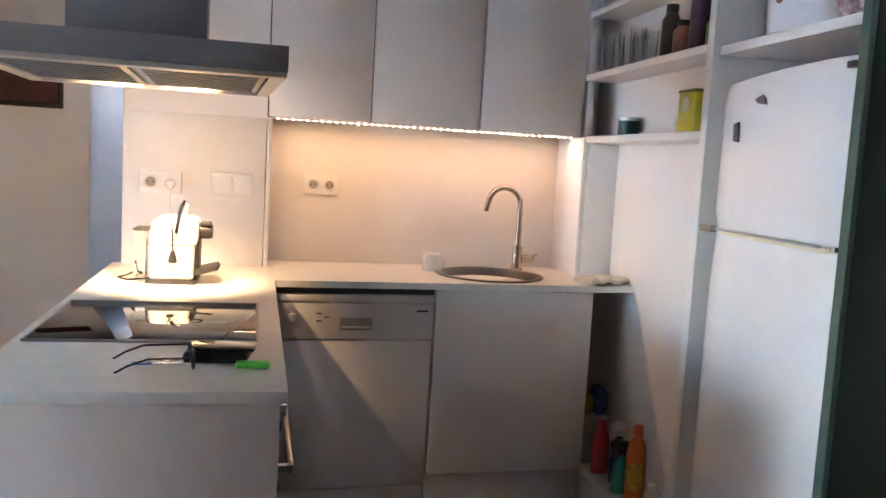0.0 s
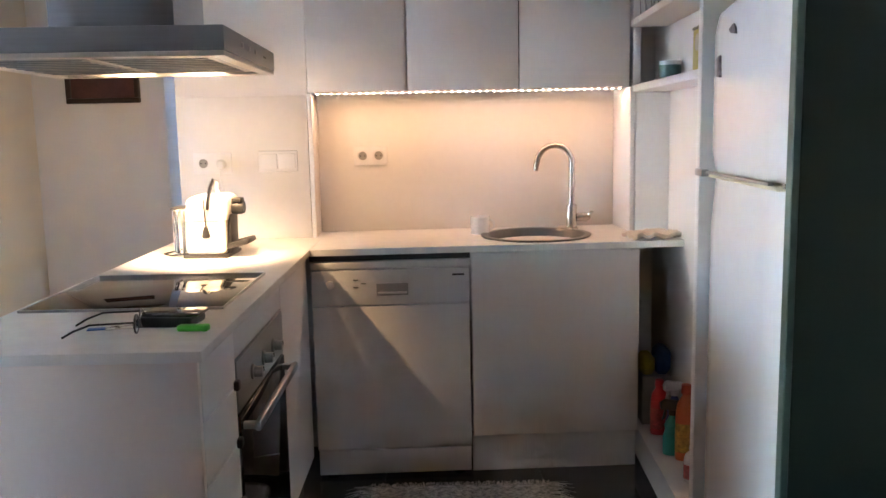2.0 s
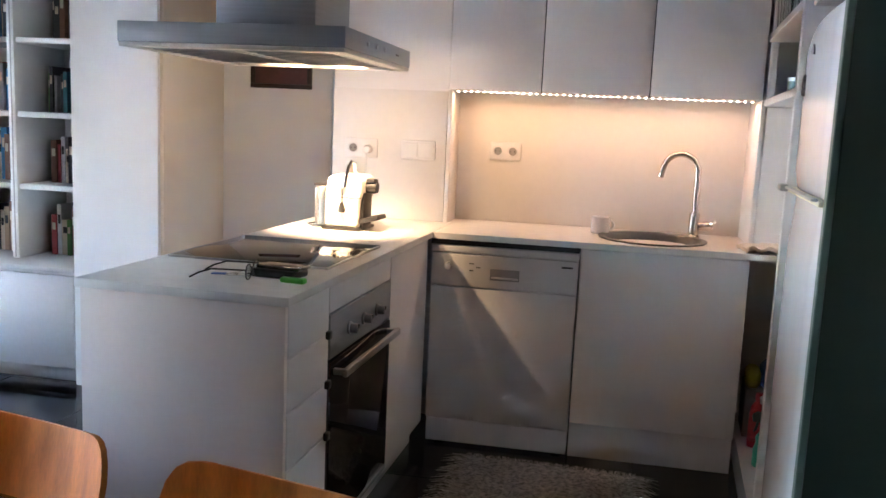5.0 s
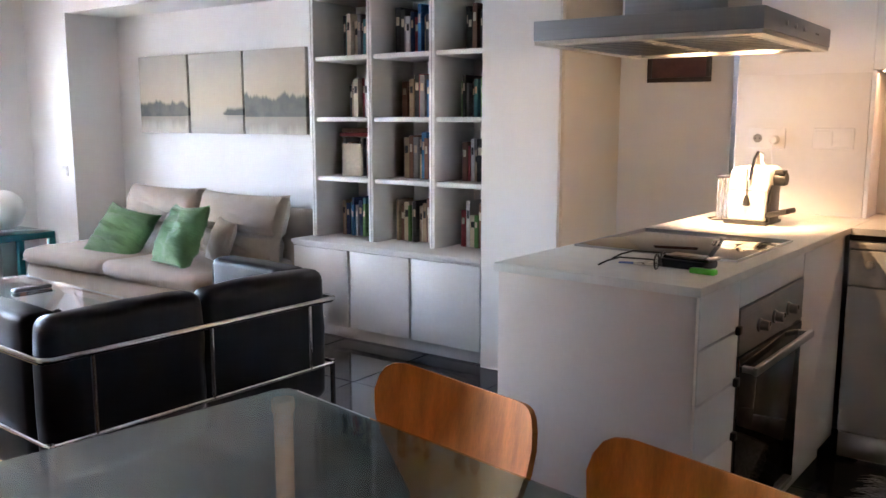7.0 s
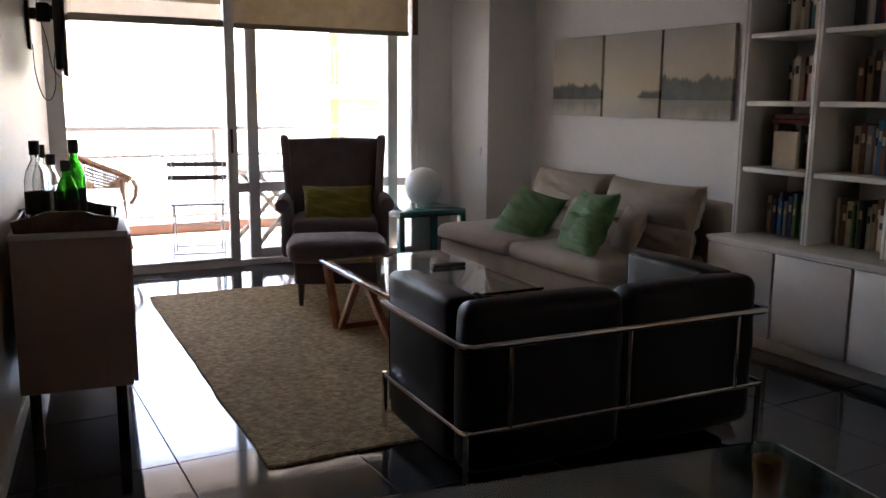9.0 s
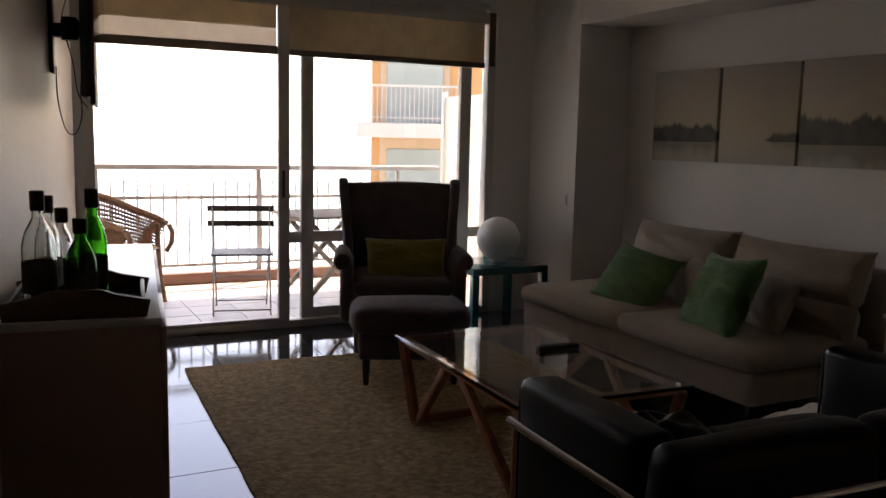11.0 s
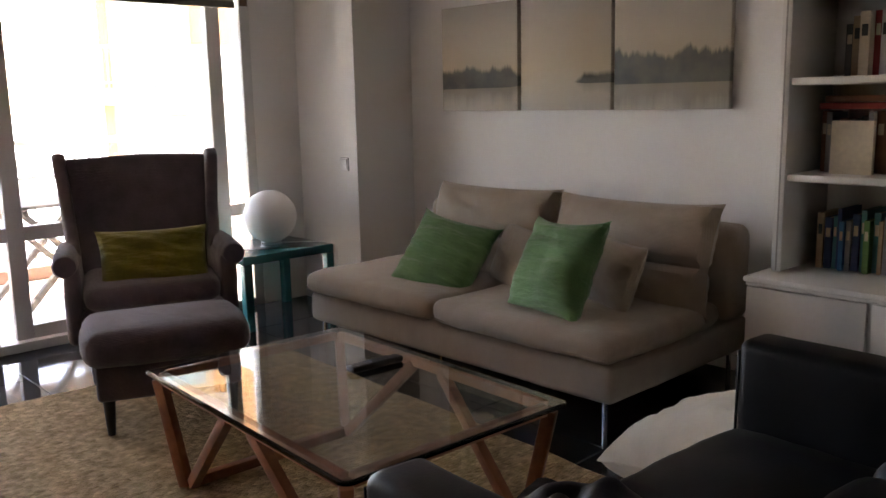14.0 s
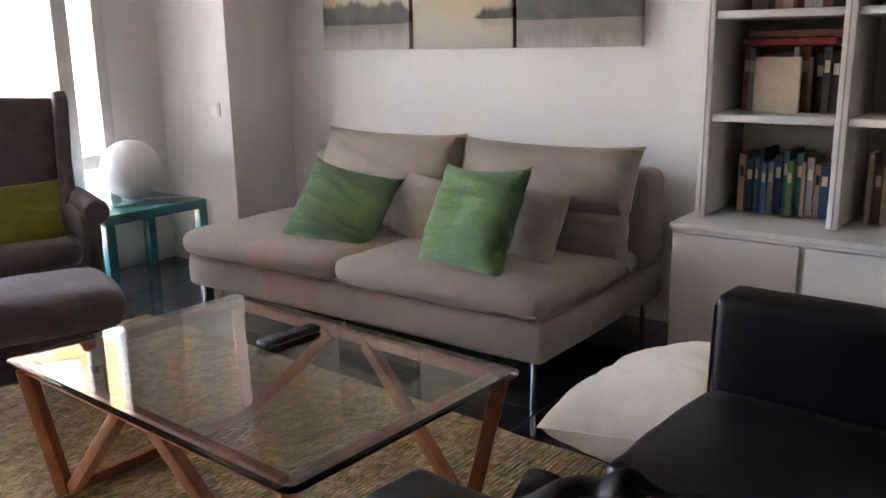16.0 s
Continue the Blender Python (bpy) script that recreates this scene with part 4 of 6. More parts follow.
for s in (-1, 1):
    part("temple", tube([(s * 0.062, 0, 0.03), (s * 0.064, 0.09, 0.03), (s * 0.062, 0.125, 0.018), (s * 0.06, 0.15, 0.004)], 0.0025, 6), BLACKPL, gl)
wl = thing("wallet_and_phone", pose(0.17, 1.865, 0.898, rz=-8), "black phone lying on a dark leather wallet", "phone")
part("wallet", soft_box(-0.07, 0.06, -0.045, 0.045, 0.0, 0.022, 0.008, 0.003, 3), LEATHER, wl)
part("phone", bx(-0.06, 0.075, -0.035, 0.035, 0.0235, 0.032, 0.004), DARKGLASS, wl)
lt = thing("green_lighter", pose(0.235, 1.787, 0.898, rz=-6), "bright green plastic lighter or marker", "lighter")
GREENPL = surf("neon_green_plastic", (0.12, 0.75, 0.06), 0.35, 0, 0.05, 5, 0.0)
part("body", bx(-0.034, 0.034, -0.012, 0.012, 0, 0.014, 0.005, 3), GREENPL, lt)
part("cap", bx(0.02, 0.036, -0.0125, 0.0125, 0.0, 0.0145, 0.004), GREENPL, lt)
ky = thing("key_ring", pose(0.045, 1.815, 0.9, rz=30), "small bunch of keys with a blue tag", "keys")
part("ring", tube([(0.014 * math.cos(a), 0.014 * math.sin(a), 0.002) for a in [2 * math.pi * k / 14 for k in range(15)]], 0.0013, 6), CHROME, ky)
for a in (10, 50, -35):
    part("key", moved(join(bx(0.016, 0.055, -0.0035, 0.0035, 0.001, 0.0035, 0.0005, 1), bx(0.01, 0.022, -0.009, 0.009, 0.001, 0.0035, 0.001, 1)), pose(0, 0, 0, 0, 0, a)), CHROME, ky)
part("tag", moved(bx(0.012, 0.05, -0.011, 0.011, 0.002, 0.005, 0.002), pose(0, 0, 0, 0, 0, 160)), surf("blue_plastic", (0.05, 0.15, 0.5), 0.4), ky, "blue plastic tag")

# small framed picture in the recess
fr = thing("picture_frame", pose(-0.648, 3.93, 1.549), "small dark red picture in a dark wood frame", "picture")
part("frame", join(bx(-0.165, 0.165, -0.022, 0, -0.075, -0.052, 0.003), bx(-0.165, 0.165, -0.022, 0, 0.1, 0.125, 0.003), bx(-0.165, -0.142, -0.022, 0, -0.052, 0.1, 0.003), bx(0.142, 0.165, -0.022, 0, -0.052, 0.1, 0.003)), DARKWOOD, fr)
part("print", bx(-0.142, 0.142, -0.012, -0.002, -0.052, 0.1, 0), surf("dark_red_print", (0.09, 0.03, 0.028), 0.5, 0, 0.35, 12, 0.0), fr, "dark red abstract print")

# ---- fridge bay and open shelves ----
fz = thing("fridge", RW, "old white two-door fridge with yellowed trim", "fridge")


def arched_door(z0, z1, arch, y0=0.03, y1=0.6):
    """A bulging door front; its upper edge may be arched."""
    n = 12
    bm = bmesh.new()
    rows = []
    for i in range(n + 1):
        u = i / n
        y = y0 + (y1 - y0) * u
        bulge = -0.014 * (1 - (2 * u - 1) ** 2)
        top = z1 + arch * (1 - u) * (1 + 0.6 * u)
        col = []
        for k in range(9):
            v = k / 8
            ease = 0.010 * (max(0, abs(2 * v - 1) - 0.8) / 0.2) ** 2 + 0.012 * (max(0, abs(2 * u - 1) - 0.85) / 0.15) ** 2
            col.append(bm.verts.new((bulge + ease, y, z0 + (top - z0) * v)))
        rows.append(col)
    for a, b in zip(rows, rows[1:]):
        for k in range(8):
            bm.faces.new((a[k], a[k + 1], b[k + 1], b[k]))
    ret = bmesh.ops.extrude_face_region(bm, geom=bm.faces[:])
    for g in ret["geom"]:
        if isinstance(g, bmesh.types.BMVert):
            g.co.x = 0.045
    bmesh.ops.recalc_face_normals(bm, faces=bm.faces[:])
    return bm


# body is a darker grey than the white doors
part("body", bx(0.05, 0.6, 0.035, 0.595, 0.02, 1.6, 0.006), SILVERGREY, fz, "grey side, darker than the doors")
part("lower_door", arched_door(0.06, 1.188, 0.0), BLUEWHITE, fz)
ud = part("upper_door", arched_door(1.203, 1.605, 0.03), BLUEWHITE, fz)
part("door_trim", bx(-0.017, 0.03, 0.032, 0.598, 1.189, 1.202, 0.004), YELLOWED, fz, "yellowed plastic handle trim")
part("handle", join(bx(-0.042, -0.02, 0.52, 0.59, 1.192, 1.212, 0.005), bx(-0.03, -0.014, 0.05, 0.55, 1.2, 1.207, 0.003)), STEEL, fz)
part("hinge", bx(-0.008, 0.03, 0.012, 0.034, 1.195, 1.208, 0.003), CHROME, fz)
part("hinge", bx(0.0, 0.04, 0.01, 0.05, 1.606, 1.622, 0.003), BLACKPL, fz, "black top hinge")
part("door_seal", bx(0.046, 0.05, 0.036, 0.594, 0.06, 1.6, 0), surf("seal_grey", (0.15, 0.15, 0.16), 0.7), fz)
MAG = surf("magnet_print", (0.16, 0.14, 0.17), 0.5, 0, 0.7, 60, 0.0, 90)
part("maker_badge", prism([(0.335, 1.54), (0.375, 1.545), (0.39, 1.555), (0.37, 1.562), (0.355, 1.566), (0.34, 1.555)], 'x', -0.018, -0.014, 0), MAG, ud, "small dark badge")
part("magnet", prism([(0.46, 1.445), (0.487, 1.448), (0.49, 1.495), (0.465, 1.5)], 'x', -0.018, -0.012, 0.001), MAG, ud, "small patterned fridge magnet")

bay = thing("fridge_housing", RW, "white painted housing around the fridge", "cabinet", kind="structure")
part("post", bx(-0.01, 0.62, 0.66, 0.7, 0, H, 0.003), LACQUER, bay)
part("over_fridge_shelf", bx(0.012, 0.61, -0.003, 0.658, 1.7, 1.728, 0.003), LACQUER, bay)
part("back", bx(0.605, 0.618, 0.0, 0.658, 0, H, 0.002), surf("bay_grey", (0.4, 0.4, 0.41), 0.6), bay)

solid("worktop_end_block", bx(1.6425, 1.81, 3.312, 3.598, 0.897, 1.455, 0.003), LACQUER, "white boxed-in block on the end of the worktop", "panel", kind="structure")
shelves = thing("open_shelves", RW, "white open wall shelves beside the fridge", "shelf")
for z in (1.458, 1.715, 1.972):
    part("shelf", bx(0.0, 0.148, 0.703, 1.775, z, z + 0.026, 0.003), LACQUER, shelves)
part("side_board", moved(bx(0.0, 0.03, 0.0, 0.235, 1.484, 2.07, 0.002), pose(0.012, 1.778, 0.001)), KITCHEN, shelves)

ledge = thing("low_ledge", RW, "low white plinth ledge under the worktop end", "ledge", kind="structure")
part("top", bx(0.0, 0.149, 0.703, 1.9, 0.112, 0.13, 0.003), LACQUER, ledge)
part("riser", bx(0.004, 0.022, 0.703, 1.9, 0.0, 0.111, 0.002), LACQUER, ledge)
solid("grey_box", bx(-0.06, 0.06, -0.1, 0.1, 0, 0.2, 0.004), surf("grey_card", (0.35, 0.34, 0.33), 0.7), "plain grey box under the worktop end", "box", m=RW @ pose(0.085, 1.68, 0.13))


def on_ledge(x, y, z=0.13, rz=0):
    return RW @ pose(x, y, z, rz=rz)


def spray_bottle(m, col, head, label, h=0.2, neck=0.013):
    t = thing("cleaning_bottle", m, label, "bottle", "cleaning bottles")
    body = surf(label[:12], col, 0.35, 0, 0.08, 8, 0.01)
    part("body", moved(lathe([(0.0, 0), (0.034, 0.002), (0.036, 0.01), (0.036, h * 0.45), (0.028, h * 0.62), (0.031, h * 0.75), (neck, h * 0.96), (neck, h)], 20, False), Matrix.Diagonal((1, 0.75, 1, 1))), body, t)
    hm = surf(label[-12:] + "_head", head, 0.4)
    part("collar", lathe([(0.016, h), (0.016, h + 0.02)], 14), hm, t)
    part("trigger_head", prism([(-0.045, h + 0.02), (0.025, h + 0.02), (0.03, h + 0.05), (-0.03, h + 0.058), (-0.048, h + 0.045)], 'y', -0.011, 0.011, 0.004), hm, t)
    part("trigger", prism([(-0.03, h + 0.022), (-0.022, h + 0.022), (-0.028, h - 0.012), (-0.04, h - 0.02)], 'y', -0.006, 0.006, 0.002), hm, t)
    return t


spray_bottle(on_ledge(0.075, 1.27), (0.04, 0.35, 0.27), (0.03, 0.03, 0.03), "teal green spray bottle with black trigger head", 0.15)
spray_bottle(on_ledge(0.105, 1.375, rz=20), (0.03, 0.06, 0.25), (0.7, 0.7, 0.7), "dark blue spray bottle with white trigger head", 0.19)


def squeeze_bottle(m, col, cap, band, label, h=0.28, w=0.04):
    t = thing("cleaning_bottle", m, label, "bottle", "cleaning bottles")
    part("body", moved(lathe([(0.0, 0), (w * 0.95, 0.003), (w, 0.015), (w, h * 0.6), (w * 0.85, h * 0.75), (w * 0.4, h * 0.86), (w * 0.38, h * 0.9)], 20, False), Matrix.Diagonal((1, 0.7, 1, 1))), surf(label[:14] + "_body", col, 0.3, 0, 0.06, 8, 0.01), t)
    part("cap", lathe([(w * 0.5, h * 0.88), (w * 0.52, h * 0.9), (w * 0.45, h), (w * 0.2, h * 1.005)], 16), surf(label[:14] + "_cap", cap, 0.35), t)
    part("label_band", moved(lathe([(w * 1.012, h * 0.12), (w * 1.012, h * 0.5)], 20, False), Matrix.Diagonal((1, 0.7, 1, 1))), surf(label[:14] + "_band", band, 0.5, 0, 0.5, 40, 0.0), t, "printed paper label")
    return t


squeeze_bottle(on_ledge(0.109, 1.215), (0.62, 0.13, 0.03), (0.7, 0.1, 0.03), (0.6, 0.32, 0.05), "orange cleaning liquid bottle with red cap", 0.28, 0.038)
squeeze_bottle(on_ledge(0.07, 1.475), (0.5, 0.02, 0.03), (0.45, 0.02, 0.03), (0.55, 0.06, 0.06), "red cleaning liquid bottle", 0.22, 0.034)
squeeze_bottle(on_ledge(0.09, 1.02), (0.7, 0.68, 0.66), (0.6, 0.6, 0.6), (0.6, 0.15, 0.15), "small white bottle with a red label", 0.13, 0.036)
sp = thing("sponge_pack", on_ledge(0.085, 1.66, 0.331), "blue and yellow pack of sponges on the grey box", "sponges")
part("sponge", soft_box(0.0, 0.055, -0.06, 0.04, 0.0, 0.105, 0.024, 0.012, 3), surf("blue_sponge", (0.03, 0.09, 0.3), 0.9, 0, 0.2, 30, 0.4), sp)
part("sponge", soft_box(-0.058, -0.006, -0.06, 0.04, 0.0, 0.075, 0.018, 0.01, 3), surf("yellow_sponge", (0.4, 0.36, 0.03), 0.9, 0, 0.2, 30, 0.4), sp, "yellow sponge")

# on the shelves
def shelf_at(x, y, z):
    return RW @ pose(x, y, z)


tin = thing("yellow_tin", shelf_at(0.095, 0.92, 1.484), "tall yellow printed tin on the shelf", "tin")
TINY = surf("yellow_tin_print", (0.5, 0.43, 0.02), 0.35, 0.1, 0.15, 10, 0.0)
part("body", bx(-0.05, 0.05, -0.06, 0.06, 0, 0.135, 0.01, 3), TINY, tin)
part("lid", bx(-0.052, 0.052, -0.062, 0.062, 0.129, 0.14, 0.005), surf("dark_tin_lid", (0.12, 0.1, 0.02), 0.4, 0.3), tin)
part("emblem", moved(lathe([(0.026, 0), (0.026, 0.001)], 18), pose(-0.0505, 0, 0.09, 0, -90)), surf("pale_emblem", (0.6, 0.58, 0.45), 0.5), tin, "pale round emblem")
dt = thing("dark_jar", shelf_at(0.1, 1.52, 1.484), "short dark green tin jar with a silver lid", "jar")
part("body", lathe([(0.04, 0), (0.042, 0.004), (0.042, 0.062)], 24), surf("dark_green_tin", (0.02, 0.07, 0.06), 0.3, 0.2, 0.4, 40, 0.0), dt)
part("lid", lathe([(0.043, 0.062), (0.043, 0.075), (0.04, 0.077)], 24), STEEL, dt)
sj = thing("small_jar", shelf_at(0.12, 1.1, 1.484), "small pale jar on the shelf", "jar")
part("body", lathe([(0.025, 0), (0.027, 0.004), (0.027, 0.038), (0.02, 0.045)], 20), CREAMPL, sj)
part("lid", lathe([(0.021, 0.045), (0.021, 0.054)], 16), LACQUER, sj)


def tumbler(m, h=0.14, r=0.03):
    return solid("drinking_glass", lathe([(0.001, 0.002), (r * 0.8, 0.0), (r, h), (r - 0.002, h), (r * 0.8 - 0.002, 0.01), (0.001, 0.01)], 20, False), CLEARGLASS, "tall clear drinking glass on the shelf", "glass", "glasses on the shelf", m=m)


for k, (x, y) in enumerate(((0.04, 1.66), (0.04, 1.56), (0.04, 1.46), (0.045, 1.36), (0.112, 1.6), (0.112, 1.5), (0.112, 1.4))):
    tumbler(shelf_at(x, y, 1.741))
for y, col, h, lab in ((1.2, (0.05, 0.02, 0.015), 0.2, "dark brown bottle on the shelf"), (1.1, (0.3, 0.1, 0.06), 0.13, "reddish brown jar on the shelf"), (0.98, (0.05, 0.02, 0.05), 0.24, "dark violet packet on the shelf"), (0.86, (0.15, 0.3, 0.03), 0.12, "green jar on the shelf"), (0.78, (0.5, 0.42, 0.3), 0.2, "beige packet on the shelf")):
    t = thing("food_jar", shelf_at(0.1, y, 1.741), lab, "jar", "jars on the shelf")
    part("body", lathe([(0.03, 0), (0.034, 0.005), (0.034, h * 0.72), (0.02, h * 0.86)], 18), surf(lab[:10], col, 0.3, 0, 0.3, 20, 0.0), t)
    part("lid", lathe([(0.022, h * 0.86), (0.022, h), (0.02, h + 0.002)], 16), BLACKPL, t)
pot = thing("white_pot", shelf_at(0.16, 0.43, 1.728), "large white enamel pot with a dark emblem", "pot")
part("body", lathe([(0.11, 0), (0.125, 0.01), (0.13, 0.19), (0.127, 0.19), (0.12, 0.012)], 28), BLUEWHITE, pot)
part("emblem", moved(lathe([(0.02, 0), (0.02, 0.002)], 14), pose(-0.127, -0.03, 0.1, 0, -90)), surf("red_emblem", (0.3, 0.06, 0.06), 0.5), pot)
bowl = solid("patterned_bowl", lathe([(0.05, 0), (0.07, 0.03), (0.085, 0.1), (0.08, 0.1), (0.06, 0.03), (0.01, 0.008)], 24), surf("red_white_pattern", (0.6, 0.5, 0.5), 0.3, 0, 0.8, 40, 0.0, 90, second=(0.4, 0.02, 0.05)), "red and white patterned bowl above the fridge", "bowl", m=shelf_at(0.12, 0.16, 1.728))

# kitchen mat
mat_bm = bmesh.new()
bmesh.ops.create_grid(mat_bm, x_segments=60, y_segments=40, size=0.5)
for v in mat_bm.verts:
    v.co = Vector((v.co.x * 0.66, v.co.y * 0.5, 0.012 + 0.005 * noise.noise(v.co * 40)))
bmesh.ops.solidify(mat_bm, geom=mat_bm.faces[:], thickness=0.008)
mat_ob = thing("kitchen_mat", pose(0.88, 2.68, 0.0, rz=-2), "shaggy grey woven mat with long fringes", "rug")
MATGREY = surf("grey_mat_yarn", (0.5, 0.47, 0.44), 0.95, 0, 0.6, 60, 0.8, 160, second=(0.17, 0.16, 0.15), sheen=0.4)
part("weave", mat_bm, MATGREY, mat_ob)
rnd = random.Random(5)
fringe = []
for s in (-1, 1):
    for k in range(90):
        y = -0.25 + 0.5 * k / 89
        x0 = s * 0.325
        ln = rnd.uniform(0.05, 0.1)
        fringe.append(tube([(x0, y, 0.012), (x0 + s * ln * 0.5, y + rnd.uniform(-0.012, 0.012), 0.014), (x0 + s * ln, y + rnd.uniform(-0.025, 0.025), 0.004)], 0.0025, 4, 0.001))
for s in (-1, 1):
    for k in range(130):
        x = -0.33 + 0.66 * k / 129
        ln = rnd.uniform(0.012, 0.04)
        fringe.append(tube([(x, s * 0.245, 0.012), (x + rnd.uniform(-0.008, 0.008), s * (0.245 + ln * 0.6), 0.018), (x + rnd.uniform(-0.015, 0.015), s * (0.245 + ln), 0.004)], 0.0025, 4, 0.001))
fo = part("fringe", join(*fringe), surf("pale_yarn", (0.5, 0.47, 0.43), 0.95, 0, 0.5, 40, 0.3, island=0.4), mat_ob, "pale loose fringe threads")
fo["kind"] = "stuff"

# ---- bookcase ----
bc = thing("bookcase", Matrix.Identity(4), "tall white painted bookcase full of books", "bookcase")
YB, YF = 3.835, 3.43
for x0, x1 in ((-2.76, -2.722), (-2.305, -2.267), (-1.862, -1.824), (-1.46, -1.422)):
    u = part("upright", bx(x0, x1, YF, YB, 0.572, H - 0.004, 0.004), SHELFWHITE, bc)
    part("groove", bx((x0 + x1) / 2 - 0.003, (x0 + x1) / 2 + 0.003, YF - 0.0015, YF + 0.002, 0.575, H - 0.01, 0), surf("groove_grey", (0.4, 0.38, 0.35), 0.6), u)
CELLS = ((-2.722, -2.305), (-2.267, -1.862), (-1.824, -1.46))
LEVELS = (0.572, 0.945, 1.3, 1.655, 2.01)
for x0, x1 in CELLS:
    for z in LEVELS[1:] + (2.365,):
        part("shelf", bx(x0, x1, YF + 0.012, YB, z - 0.028, z, 0.006), SHELFWHITE, bc)
part("back", bx(-2.75, -1.43, 3.82, 3.834, 0.58, H - 0.006, 0), SHELFWHITE, bc)
lo = thing("low_cupboard", Matrix.Identity(4), "low white cupboard under the bookcase with flat doors", "cabinet")
part("top", bx(-2.795, -1.423, 3.275, 3.835, 0.55, 0.571, 0.006), SHELFWHITE, lo)
part("moulding", bx(-2.788, -1.423, 3.284, 3.83, 0.535, 0.5495, 0.004), SHELFWHITE, lo)
part("carcass", bx(-2.785, -1.425, 3.31, 3.83, 0.07, 0.5345, 0.003), SHELFWHITE, lo)
for a, b in ((-2.785, -2.35), (-2.33, -1.9), (-1.88, -1.43)):
    part("door", bx(a, b, 3.288, 3.3085, 0.075, 0.53, 0.003), SHELFWHITE, lo)
part("plinth", bx(-2.78, -1.425, 3.33, 3.83, 0.0, 0.069, 0.002), SHELFWHITE, lo)

BOOKCOL = {
    "black": (0.02, 0.02, 0.022), "grey": (0.25, 0.25, 0.26), "white": (0.62, 0.6, 0.55), "cream": (0.55, 0.48, 0.36), "brown": (0.16, 0.07, 0.04),
    "dark red": (0.28, 0.03, 0.03), "navy blue": (0.02, 0.05, 0.14), "blue": (0.03, 0.17, 0.4), "teal": (0.03, 0.16, 0.18), "green": (0.08, 0.2, 0.05), "yellow": (0.5, 0.42, 0.05), "tan": (0.35, 0.25, 0.15)}
BOOKMAT = {k: surf("book_" + k, tuple(min(0.75, c * 1.35 + 0.01) for c in v), 0.5, 0, 0.15, 8, 0.03, 60) for k, v in BOOKCOL.items()}
PAGES = surf("book_pages", (0.6, 0.54, 0.42), 0.9, 0, 0.1, 4, 0.2, 300, (1, 1, 1))
book_rnd = random.Random(11)


def book(m, w, h, d, colour):
    """Stands upright with its spine towards -y; w across the spine."""
    t = thing("book", m, colour + " bound book standing on a shelf", "book", "books in the bookcase")
    c = 0.0025
    part("cover", join(bx(-w / 2, -w / 2 + c, 0, d, 0, h, 0.0008, 1), bx(w / 2 - c, w / 2, 0, d, 0, h, 0.0008, 1), bx(-w / 2, w / 2, -0.001, 0.003, 0, h, 0.001, 1)), BOOKMAT[colour], t, smooth=False)
    part("pages", bx(-w / 2 + c, w / 2 - c, 0.003, d - 0.004, 0.003, h - 0.004, 0), PAGES, t, smooth=False)
    if w > 0.016:
        part("spine_print", bx(-w * 0.3, w * 0.3, -0.0018, -0.001, h * 0.62, h * 0.8, 0), BOOKMAT["cream" if colour not in ("white", "cream", "tan") else "black"], t, smooth=False)
    return t


def row_of_books(x0, x1, z, colours, hmin, hmax, start=0.0, lean=True, thick=(0.014, 0.038), deep=3.6):
    x = x0 + start
    k = 0
    while True:
        w = book_rnd.uniform(*thick)
        if x + w > x1 - 0.004:
            break
        h = book_rnd.uniform(hmin, hmax)
        d = book_rnd.uniform(0.13, 0.19)
        tilt = 0
        book(pose(x + w / 2, deep + book_rnd.uniform(-0.02, 0.02), z + 0.0005, 0, tilt), w, h, d, colours[k % len(colours)] if book_rnd.random() < 0.88 else book_rnd.choice(("white", "cream", "grey", "tan", "brown", "black", "white")))
        x += w + 0.0012
        k += 1


DARK = ["black", "brown", "grey", "white", "dark red", "navy blue", "cream"]
row_of_books(*CELLS[0], LEVELS[0], ["tan", "navy blue", "teal", "navy blue", "blue", "grey", "navy blue", "teal", "green", "teal", "white", "grey"], 0.19, 0.235, 0.06)
row_of_books(*CELLS[0], LEVELS[1], ["black", "grey", "cream", "brown", "black"], 0.19, 0.23, 0.05)
row_of_books(*CELLS[0], LEVELS[2], ["brown", "black", "cream", "dark red", "white", "grey"], 0.18, 0.25, 0.12)
row_of_books(*CELLS[0], LEVELS[3], ["black", "teal", "cream", "cream", "grey"], 0.2, 0.26, 0.08)
row_of_books(*CELLS[1], LEVELS[0], ["tan", "brown", "cream", "green", "grey", "white", "cream"], 0.17, 0.26, 0.05)
row_of_books(*CELLS[1], LEVELS[1], ["tan", "brown", "yellow", "cream", "blue", "blue", "navy blue"], 0.2, 0.27, 0.1)
row_of_books(*CELLS[1], LEVELS[2], ["brown", "tan", "black", "dark red", "grey", "blue"], 0.2, 0.27, 0.1)
row_of_books(*CELLS[1], LEVELS[3], ["black", "black", "grey", "white", "navy blue", "dark red", "blue"], 0.2, 0.28, 0.04)
row_of_books(*CELLS[2], LEVELS[0], ["dark red", "white", "cream", "green", "tan", "yellow", "yellow"], 0.18, 0.26, 0.06)
row_of_books(*CELLS[2], LEVELS[1], ["brown", "dark red", "white", "grey", "black", "white"], 0.17, 0.25, 0.07)
row_of_books(*CELLS[2], LEVELS[2], ["green", "black", "grey", "black", "teal"], 0.18, 0.25, 0.06)
row_of_books(*CELLS[2], LEVELS[3], ["black", "black", "brown", "black"], 0.18, 0.26, 0.08)
for c in CELLS:
    row_of_books(*c, LEVELS[4], DARK, 0.18, 0.26, 0.03)
